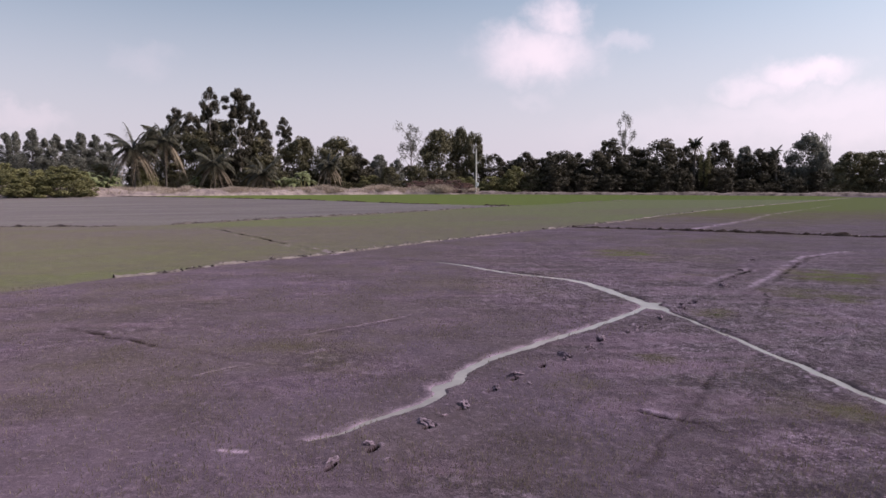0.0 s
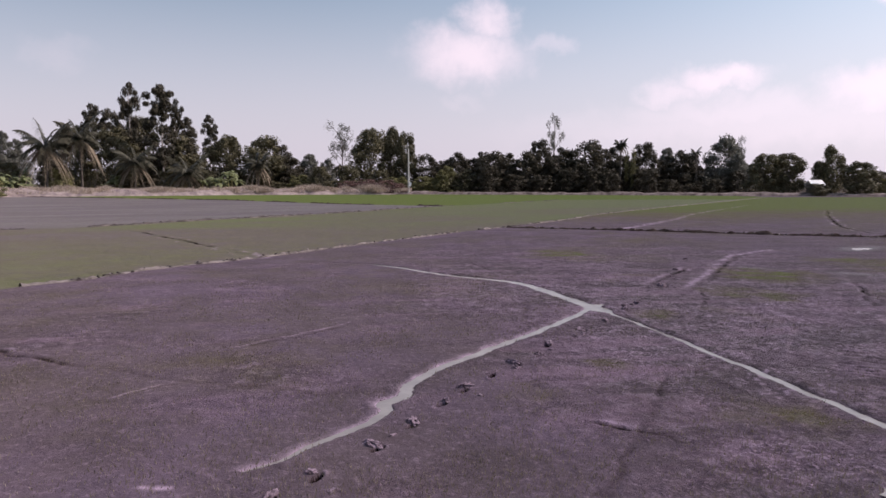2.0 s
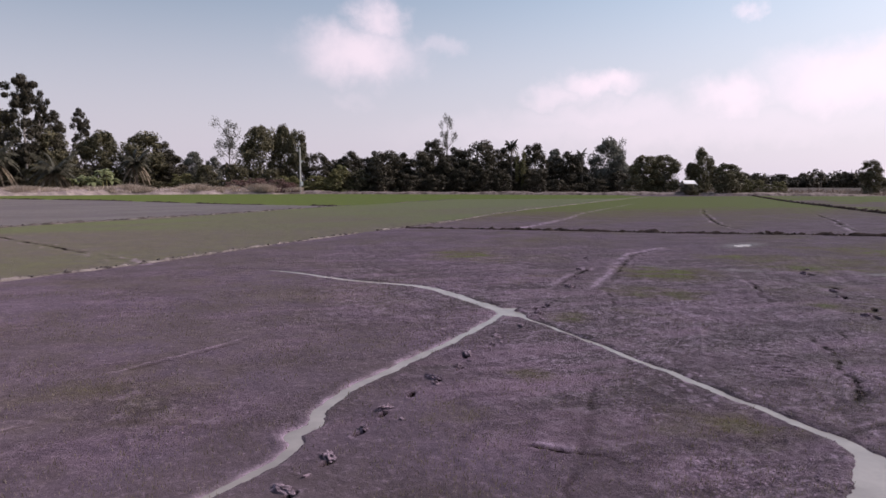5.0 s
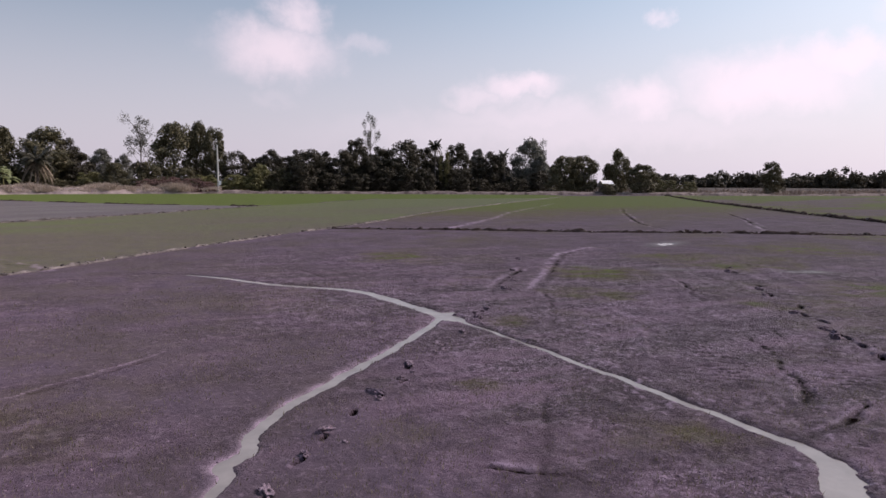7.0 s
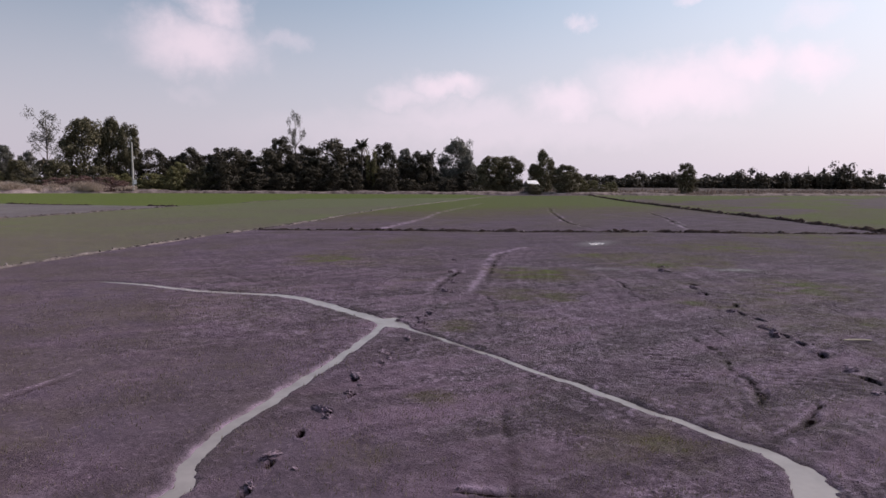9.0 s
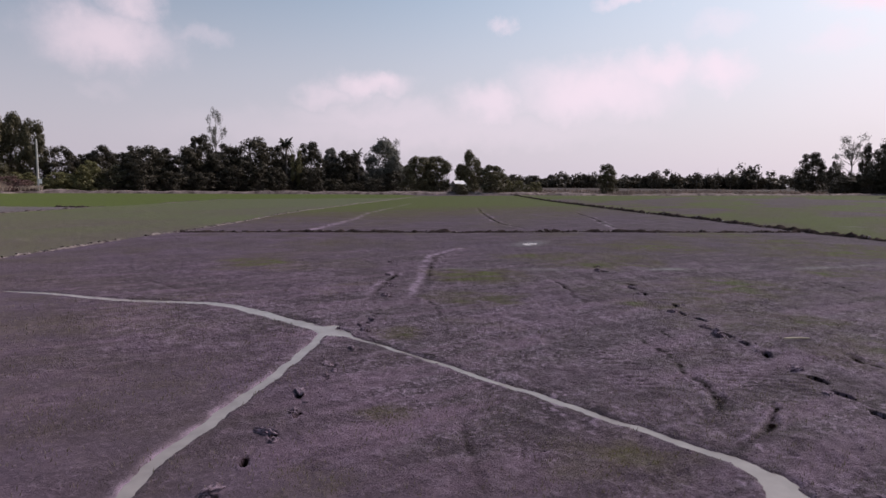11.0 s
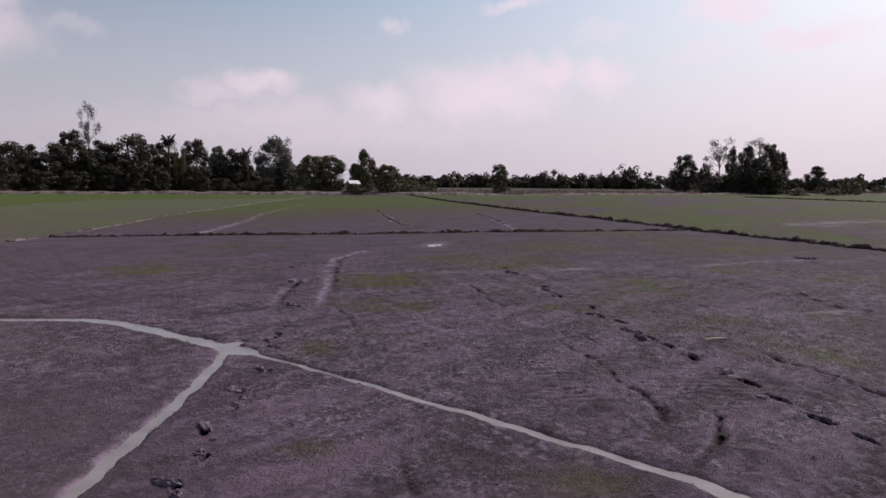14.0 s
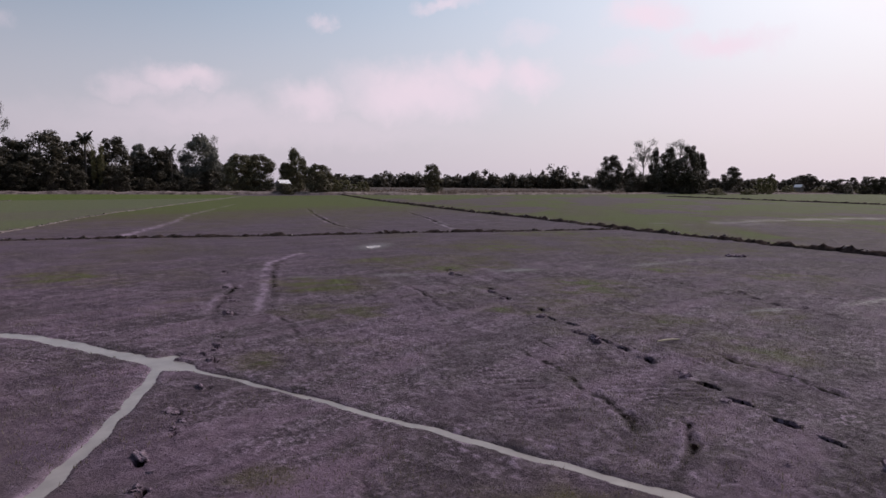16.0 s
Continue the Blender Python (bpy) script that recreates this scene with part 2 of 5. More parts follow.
    sheen = span(nodes, link, sown("lumps"), 0.1, 1.0, 0.10, 0.21)
    link(calc(nodes, link, "MULTIPLY", sheen, span(nodes, link, hollow_shade, 0.0, 1.0, 1.0, 0.0)), shader.inputs["Specular IOR Level"])
    height = calc(nodes, link, "ADD", crumb, calc(nodes, link, "MULTIPLY", clump, 1.2))
    relief(nodes, link, shader, calc(nodes, link, "MULTIPLY", height, span(nodes, link, sown("lumps"), 0, 1, 0.5, 2.4)), 1.0, 0.034)
    return m


MUD_DARK, MUD_LIGHT, MUD_PALE = (0.112, 0.073, 0.099), (0.268, 0.174, 0.240), (0.45, 0.332, 0.428)
MUD_BROWN, MUD_SMOOTH = (0.098, 0.074, 0.076), (0.089, 0.069, 0.091)
OLIVE, GREEN = (0.106, 0.090, 0.028), (0.094, 0.122, 0.024)


def muddy_water():
    m, nodes, link, shader = material("muddy_water", 0.22)
    at = place_of(nodes)
    silt = grain(nodes, link, 3.0, 4, 0.6, at)
    link(mixed(nodes, link, span(nodes, link, silt, 0.35, 0.65), (0.228, 0.202, 0.192), (0.292, 0.262, 0.248)), shader.inputs["Base Color"])
    shader.inputs["IOR"].default_value = 1.33
    relief(nodes, link, shader, grain(nodes, link, 9.0, 3, 0.5, at), 0.06, 0.02)
    return m


MUD = field_mud()
WATER = muddy_water()
BUND = simple("bund_earth", (0.018, 0.013, 0.012), (0.075, 0.056, 0.050), 4.0, 0.95, 0.8, 0.05, gloss=0.0)
PALE_BUND = simple("pale_bund_earth", (0.034, 0.026, 0.026), (0.22, 0.185, 0.175), 3.0, 0.85, 0.6, 0.04)
DULL_BUND = simple("dull_bund_earth", (0.022, 0.016, 0.016), (0.14, 0.115, 0.108), 2.0, 0.9, 0.6, 0.04)


def clod_earth():
    """Clods on the bunds: some wet and dark, some dried pale."""
    m, nodes, link, shader = material("bund_clod", 0.9)
    which = nodes.new("ShaderNodeObjectInfo").outputs["Random"]
    fine = grain(nodes, link, 12, 4, 0.65, place_of(nodes))
    tone = mixed(nodes, link, span(nodes, link, which, 0.45, 1.0), (0.030, 0.022, 0.020), (0.24, 0.20, 0.19))
    tone = mixed(nodes, link, 0.5, tone, mixed(nodes, link, fine, (0.3, 0.3, 0.3), (0.9, 0.9, 0.9)), "OVERLAY")
    link(tone, shader.inputs["Base Color"])
    relief(nodes, link, shader, fine, 0.6, 0.02)
    return m


BUND_CLOD = clod_earth()
CLOD = simple("clod_earth", (0.062, 0.044, 0.055), (0.29, 0.215, 0.262), 22.0, 0.75, 0.5, 0.02)
CRUMBS = simple("mud_crumbs", (0.075, 0.052, 0.070), (0.28, 0.20, 0.26), 14.0, 0.9, 0.4, 0.01, gloss=0.05)
DRY_BANK = simple("dry_bank_earth", (0.34, 0.275, 0.255), (0.16, 0.122, 0.125), 0.9, 0.9, 0.8, 0.15)
LOW_BANK = simple("low_bank_earth", (0.24, 0.19, 0.18), (0.06, 0.045, 0.042), 0.9, 0.9, 0.8, 0.15)
BARK = simple("grey_bark", (0.10, 0.085, 0.075), (0.17, 0.15, 0.135), 2.0, 0.9, 0.5, 0.03)
PALE_BARK = simple("pale_bark", (0.36, 0.33, 0.31), (0.24, 0.21, 0.19), 1.5, 0.85, 0.3, 0.02)
PALM_BARK = simple("palm_bark", (0.13, 0.11, 0.095), (0.08, 0.068, 0.06), 3.0, 0.9, 0.6, 0.03)
CONCRETE = simple("pole_concrete", (0.52, 0.50, 0.47), (0.42, 0.40, 0.38), 1.2, 0.85, 0.2, 0.01)
WHITE_METAL = simple("white_sheet_metal", (0.80, 0.80, 0.80), (0.72, 0.72, 0.73), 2.0, 0.4, 0.1, 0.01, gloss=0.5)
GREY_WALL = simple("grey_shed_wall", (0.16, 0.145, 0.13), (0.11, 0.10, 0.09), 1.0, 0.85, 0.2, 0.01)
STRAW_STICK = simple("dry_bamboo", (0.52, 0.46, 0.34), (0.40, 0.34, 0.25), 6.0, 0.6, 0.2, 0.005)
LEAF = foliage("broad_leaves", (0.050, 0.047, 0.026), (0.185, 0.160, 0.088), through_light=0.18)
LEAF_DARK = foliage("dark_leaves", (0.020, 0.018, 0.012), (0.108, 0.090, 0.058), through_light=0.15)
LEAF_GREY = foliage("grey_green_leaves", (0.095, 0.097, 0.080), (0.25, 0.24, 0.20))
LEAF_BUSH = foliage("bush_leaves", (0.060, 0.060, 0.024), (0.36, 0.335, 0.150))
LEAF_BRIGHT = foliage("banana_leaves", (0.15, 0.175, 0.075), (0.34, 0.36, 0.19), 0.45, 0.4)
LEAF_VINE = foliage("vine_leaves", (0.095, 0.092, 0.040), (0.22, 0.195, 0.090))
LEAF_RED = foliage("dry_reddish_leaves", (0.15, 0.082, 0.076), (0.27, 0.175, 0.15))
PALM_LEAF = foliage("palm_leaves", (0.040, 0.040, 0.028), (0.170, 0.155, 0.112), 0.4)
PALM_DRY = foliage("dry_palm_fronds", (0.20, 0.155, 0.112), (0.50, 0.41, 0.31), 0.6)
STUBBLE = foliage("dry_stubble", (0.075, 0.052, 0.042), (0.40, 0.32, 0.27), 0.7)
TUFT = foliage("olive_tufts", (0.10, 0.088, 0.030), (0.28, 0.245, 0.10), 0.6, 0.3)
GRASS_DRY = foliage("dry_grass", (0.30, 0.235, 0.19), (0.60, 0.50, 0.42), 0.7)
SEEDLING = foliage("rice_seedlings", (0.13, 0.105, 0.075), (0.27, 0.225, 0.17), 0.7, 0.35)


# ------------------------------------------------------------------ mesh tools
def mesh_of(name, verts, faces):
    """A mesh from arrays: verts n x 3, faces m x 3 or m x 4."""
    verts, faces = np.asarray(verts, np.float32), np.asarray(faces, np.int32)
    mesh = bpy.data.meshes.new(name)
    mesh.vertices.add(len(verts))
    mesh.vertices.foreach_set("co", verts.ravel())
    mesh.loops.add(faces.size)
    mesh.loops.foreach_set("vertex_index", faces.ravel())
    mesh.polygons.add(len(faces))
    mesh.polygons.foreach_set("loop_start", np.arange(0, faces.size, faces.shape[1], dtype=np.int32))
    mesh.update(calc_edges=True)
    return mesh


def smooth(mesh):
    mesh.polygons.foreach_set("use_smooth", np.ones(len(mesh.polygons), bool))
    return mesh


def part(name, mesh, mat, parent=None, label=""):
    if isinstance(mesh, bmesh.types.BMesh):
        made = bpy.data.meshes.new(name)
        mesh.to_mesh(made)
        mesh.free()
        mesh = made
    ob = new(name, mesh)
    mesh.materials.append(mat)
    ob.parent = parent
    return tagged(ob, label=label)


def lattice(i, j, seed):
    h = (i * 374761393 + j * 668265263 + seed * 1442695041) & 0xFFFFFFFF
    h = ((h ^ (h >> 13)) * 1274126177) & 0xFFFFFFFF
    return ((h ^ (h >> 16)) & 0xFFFF) / 32767.5 - 1.0


def wave(x, y, size, seed):
    """Smooth noise of that wavelength, -1 to 1."""
    u, v = np.asarray(x, float) / size, np.asarray(y, float) / size
    i, j = np.floor(u).astype(np.int64), np.floor(v).astype(np.int64)
    u, v = u - i, v - j
    u, v = u * u * (3 - 2 * u), v * v * (3 - 2 * v)
    top = lattice(i, j, seed) * (1 - u) + lattice(i + 1, j, seed) * u
    low = lattice(i, j + 1, seed) * (1 - u) + lattice(i + 1, j + 1, seed) * u
    return top * (1 - v) + low * v


def away(x, y, line):
    """Distance to a polyline, and how far along it (0 to 1) the nearest place is."""
    best, along = np.full(np.shape(x), 1e9), np.zeros(np.shape(x))
    n = len(line) - 1
    for k in range(n):
        (ax, ay), (bx, by) = line[k], line[k + 1]
        dx, dy = bx - ax, by - ay
        s = np.clip(((x - ax) * dx + (y - ay) * dy) / (dx * dx + dy * dy), 0, 1)
        d = np.hypot(x - ax - s * dx, y - ay - s * dy)
        near = d < best
        best, along = np.where(near, d, best), np.where(near, (k + s) / n, along)
    return best, along


def stations(line, step):
    """Places along a polyline at even steps, with the sideways direction at each."""
    p = np.array(line, float)
    run = np.concatenate([[0], np.cumsum(np.hypot(*np.diff(p, axis=0).T))])
    s = np.arange(0, run[-1], step)
    q = np.stack([np.interp(s, run, p[:, 0]), np.interp(s, run, p[:, 1])], 1)
    d = np.gradient(q, axis=0)
    k = max(1, int(1.0 / step))
    pad = np.pad(d, ((k, k), (0, 0)), "edge")
    d = sum(pad[i:i + len(d)] for i in range(2 * k + 1))
    d /= np.hypot(d[:, 0], d[:, 1])[:, None]
    return q, np.stack([d[:, 1], -d[:, 0]], 1), s


# ------------------------------------------------------------------ the plan of the fields
CHANNEL_A = [(-1.05, 5.02), (-0.83, 5.17), (-0.59, 5.46), (-0.2, 5.88), (0.0, 6.22), (-0.03, 6.42), (0.14, 6.55), (0.2, 6.92), (0.5, 7.42), (1.2, 8.17), (2.15, 9.25), (2.9, 10.14), (3.4, 10.8), (3.62, 11.05)]
CHANNEL_B = [(3.40, 11.1), (3.47, 10.75), (3.59, 10.05), (3.70, 9.35), (3.79, 8.65), (3.87, 8.0), (3.95, 7.25), (4.01, 6.6), (4.06, 6.05), (4.10, 5.6), (4.16, 5.15), (4.1, 4.83), (3.85, 4.57), (3.6, 4.36), (3.2, 4.1)]
CHANNEL_C = [(3.5, 10.55), (3.42, 10.9), (3.22, 11.95), (3.07, 12.6), (2.93, 13.3), (2.7, 13.8), (2.2, 14.25), (1.45, 14.9), (0.5, 16.3), (-0.15, 17.0), (-1.2, 17.4)]
BUND_1 = [(-16.0, 5.0), (-9.5, 10.5), (-7.7, 12.6), (-7.0, 14.0), (-6.2, 15.0), (-5.4, 16.4), (-4.5, 17.5), (-3.2, 18.9), (-1.5, 21.25), (0.76, 24.3), (2.94, 27.2), (5.94, 30.6), (9.5, 35.3), (15.9, 44.6), (28.0, 59.1), (58.0, 94.0)]
BUND_2 = [(5.94, 30.4), (9.1, 28.7), (12.0, 27.2), (16.2, 24.7), (19.7, 23.1), (24.5, 20.4), (29.2, 17.7)]
BUND_3 = [(11.0, -12.0), (18.5, -3.0), (22.0, 2.5), (24.0, 6.6), (25.3, 9.5), (27.4, 13.4), (29.3, 17.2), (32.2, 21.8), (35.2, 26.8), (39.6, 35.0), (47.7, 48.3), (57.3, 63.8), (80.2, 97.0)]
BUND_4 = [(-60.0, 31.5), (-20.7, 31.0), (-16.5, 31.1), (-14.1, 32.2), (-12.2, 34.0), (-9.8, 37.6), (-7.4, 40.7), (-4.9, 43.5), (-1.8, 47.8), (0.7, 52.0), (5.9, 59.6)]
BUND_5 = [(-60.0, 112.0), (-36.0, 97.6), (-17.2, 83.4), (-4.9, 68.5), (5.9, 60.0), (9.7, 63.8), (22.8, 82.0)]
BUND_6 = [(90.0, 3.0), (100.3, 15.9), (122.4, 43.0), (135.0, 58.0)]
EDGE = [(-160.0, 62.0), (-120.0, 80.0), (-68.5, 102.0), (-47.0, 113.5), (-26.0, 123.5), (-8.0, 128.5), (7.0, 127.5), (22.0, 123.5), (50.0, 113.0), (80.0, 99.0), (101.0, 90.0), (150.0, 84.0), (200.0, 75.0), (295.0, 40.0), (360.0, 0.0)]
# wheel ruts and drag marks: half width, depth, line
RUTS = [
    (0.22, 0.9, [(-11.3, 31.3), (-7.1, 25.0), (-4.84, 21.5), (-3.2, 18.9)]),
    (0.11, 0.8, [(11.66, 19.08), (9.98, 17.9), (8.63, 16.1), (7.4, 14.25), (6.1, 12.58)]),
    (0.08, 0.65, [(6.1, 12.58), (5.75, 11.6), (4.92, 10.2), (4.37, 9.31)]),
    (0.08, 0.95, [(7.38, 15.57), (6.29, 14.2), (5.22, 12.83)]),
    (0.08, 0.95, [(9.66, 12.96), (9.0, 11.86), (8.42, 10.96), (7.81, 10.11)]),
    (0.08, 0.95, [(6.99, 8.5), (6.58, 7.86), (6.15, 7.24), (5.71, 6.67), (5.51, 6.32), (5.22, 5.97), (4.92, 5.65)]),
    (0.07, 1.2, [(8.25, 6.34), (7.99, 5.93), (7.83, 5.57), (7.74, 5.35), (7.45, 4.93), (7.21, 4.56)]),
    (0.055, 1.1, [(5.7, 5.74), (5.39, 5.54), (5.07, 5.39), (4.73, 5.31), (4.43, 5.26), (4.28, 5.24)]),
    (0.07, 0.6, [(3.5, 7.9), (2.78, 6.67), (2.3, 5.8), (1.92, 5.25)]),
    (0.06, 0.6, [(1.92, 5.25), (1.67, 4.9), (1.38, 4.5), (1.09, 4.07)]),
    (0.035, 1.3, [(1.67, 5.68), (1.84, 5.57), (1.93, 5.46), (2.08, 5.43)]),
    (0.03, 0.5, [(2.08, 5.43), (2.36, 5.19)]),
    (0.07, 0.6, [(-5.5, 9.15), (-4.89, 8.88), (-4.34, 8.53), (-3.82, 8.25), (-3.29, 7.98)]),
    (0.16, 1.3, [(37.0, 51.5), (28.7, 40.1), (24.1, 33.2), (21.7, 29.5), (20.6, 27.0), (19.9, 25.0)]),
    (0.16, 1.2, [(36.2, 38.5), (33.0, 34.4), (30.0, 30.6), (26.4, 26.5), (24.2, 23.8)]),
    (0.035, 0.6, [(-1.74, 8.65), (-1.34, 8.94), (-0.5, 9.83)]),
    (0.03, 0.5, [(-2.57, 6.8), (-2.36, 7.02), (-2.13, 7.21)]),
    (0.08, 0.7, [(2.28, 17.16), (2.52, 15.65), (2.77, 14.68)]),
    (0.09, 0.25, [(-5.19, 9.03), (-4.13, 8.45), (-3.08, 7.81), (-1.97, 7.23), (-0.98, 6.85), (-0.37, 6.64)]),
    (0.10, 0.5, [(4.76, 4.86), (4.72, 4.68), (4.92, 4.54)]),
    (0.05, 0.7, [(7.55, 8.6), (7.1, 7.9), (6.75, 7.45)]),
    (0.05, 0.6, [(10.9, 9.2), (10.2, 8.3), (9.6, 7.55)]),
]
# ladder-like tread marks of the wheels
PALE_TRACKS = [
    (0.20, [(10.9, 29.0), (14.0, 32.8), (17.2, 36.9), (20.9, 42.6), (26.3, 49.1), (35.0, 60.0)]), (0.09, [(11.9, 19.3), (9.8, 18.0), (8.42, 16.2), (7.2, 14.38), (5.95, 12.7)]), (0.06, [(7.25, 15.68), (6.16, 14.3), (5.1, 12.93)]), (0.12, [(-5.2, 22.1), (-4.0, 20.3), (-3.1, 18.9)]), (0.10, [(27.5, 27.6), (25.2, 25.2), (23.6, 23.4)]),
    (0.05, [(5.3, 5.6), (5.05, 5.47), (4.71, 5.38), (4.42, 5.33), (4.28, 5.3)]), (0.018, [(-1.9, 8.6), (-1.4, 9.0), (-0.5, 9.95)]), (0.013, [(-2.62, 6.8), (-2.4, 7.04), (-2.15, 7.25)]),
    (0.03, [(-1.67, 4.81), (-1.5, 4.8)]), (0.04, [(1.75, 5.72), (1.95, 5.58), (2.1, 5.46)]),
]
TREADS = [[(7.05, 7.28), (6.44, 6.64), (5.87, 6.06)], [(5.82, 7.89), (5.4, 7.24), (4.98, 6.63)], [(7.34, 8.16), (6.73, 7.52), (6.25, 6.98)], [(6.98, 6.57), (6.38, 6.0), (5.82, 5.51)]]
FILMS = [[(8.7, 15.5), (9.94, 14.49), (11.45, 13.45), (14.12, 12.13), (16.41, 10.83), (18.63, 10.29), (20.2, 9.5)], [(9.87, 7.77), (10.68, 7.31), (11.48, 6.8), (12.81, 5.84), (14.7, 5.2)], [(28.0, 28.2), (25.2, 25.2), (23.0, 22.6)], [(36.0, 17.5), (44.0, 15.0), (54.0, 11.0)], [(4.3, 5.2), (4.45, 5.2)]]
PUDDLE = (15.0, 19.55)
# patches of olive seedlings: x, y, radius
OLIVE_PATCHES = [
    (24.5, 18.8, 2.29), (21.8, 12.5, 3.06), (23.4, 15.6, 1.77), (12.3, 14.7, 1.31), (14.5, 15.2, 1.13), (12.0, 10.0, 1.31), (16.0, 9.9, 1.06), (16.5, 7.4, 1.09),
    (8.7, 5.9, 0.87), (9.8, 7.4, 0.54), (8.4, 13.8, 1.07), (4.3, 10.2, 0.36), (2.4, 7.5, 0.22), (8.7, 14.4, 1.02), (6.8, 11.8, 0.80), (12.6, 16.2, 1.25),
    (17.7, 16.9, 2.27), (13.3, 13.9, 1.12), (4.2, 10.1, 0.37), (2.4, 7.5, 0.21), (1.4, 6.5, 0.29), (8.5, 14.2, 1.10), (4.2, 10.1, 0.35), (3.5, 5.7, 0.52),
    (3.5, 5.6, 0.35), (2.5, 7.4, 0.22), (1.4, 6.6, 0.24), (8.8, 9.7, 0.56), (11.5, 6.5, 0.61), (9.7, 9.5, 0.82), (5.2, 18.8, 1.45),
]
STEPS = [(12.0, 13.84), (11.5, 13.1), (10.43, 11.39), (10.04, 11.05), (9.7, 10.49), (9.2, 9.42), (8.71, 8.95), (8.57, 8.5), (8.07, 8.1), (7.92, 7.65), (7.65, 7.24), (7.36, 6.75), (7.05, 6.25), (6.76, 5.86), (6.40, 5.43), (6.13, 5.0), (5.89, 4.58), (5.6, 4.1)]
STEPS_2 = [(1.78, 7.80), (1.45, 7.50), (1.09, 7.1), (0.74, 6.66), (0.48, 6.28), (0.18, 5.78), (-0.11, 5.32), (-0.53, 4.85), (-0.80, 4.52), (2.0, 8.31), (2.45, 8.66), (2.72, 9.13), (3.26, 9.53), (3.84, 10.4), (3.92, 10.77), (4.26, 11.08), (4.57, 11.47), (5.54, 12.73), (6.19, 13.69), (6.27, 14.1), (6.82, 15.08), (8.13, 17.24)]
STEPS_3 = [(14.14, 9.38), (13.82, 8.9), (13.53, 8.52), (13.03, 7.68), (13.33, 7.48), (12.89, 7.11), (12.49, 6.66), (12.39, 6.15), (12.04, 5.7)]
DEBRIS = [(20.3, 9.7), (20.45, 9.55), (20.15, 9.85), (20.6, 9.75), (20.35, 9.9)]


def half_width(x, y, along, kind):
    rag = 1 + 0.10 * wave(x, y, 0.35, 41) + 0.20 * wave(x, y, 0.06, 42)
    if kind == "a":
        w = np.interp(along, [0, 0.1, 0.25, 0.35, 0.5, 0.62, 0.8, 0.95, 1], [0.012, 0.030, 0.040, 0.060, 0.070, 0.062, 0.058, 0.062, 0.13])
    elif kind == "b":
        w = np.interp(along, [0, 0.05, 0.2, 0.55, 0.66, 0.76, 0.86, 1], [0.13, 0.050, 0.048, 0.056, 0.066, 0.10, 0.15, 0.15])
    else:
        w = np.interp(along, [0, 0.08, 0.3, 0.6, 0.85, 1], [0.17, 0.14, 0.13, 0.12, 0.11, 0.03])
    return w * rag


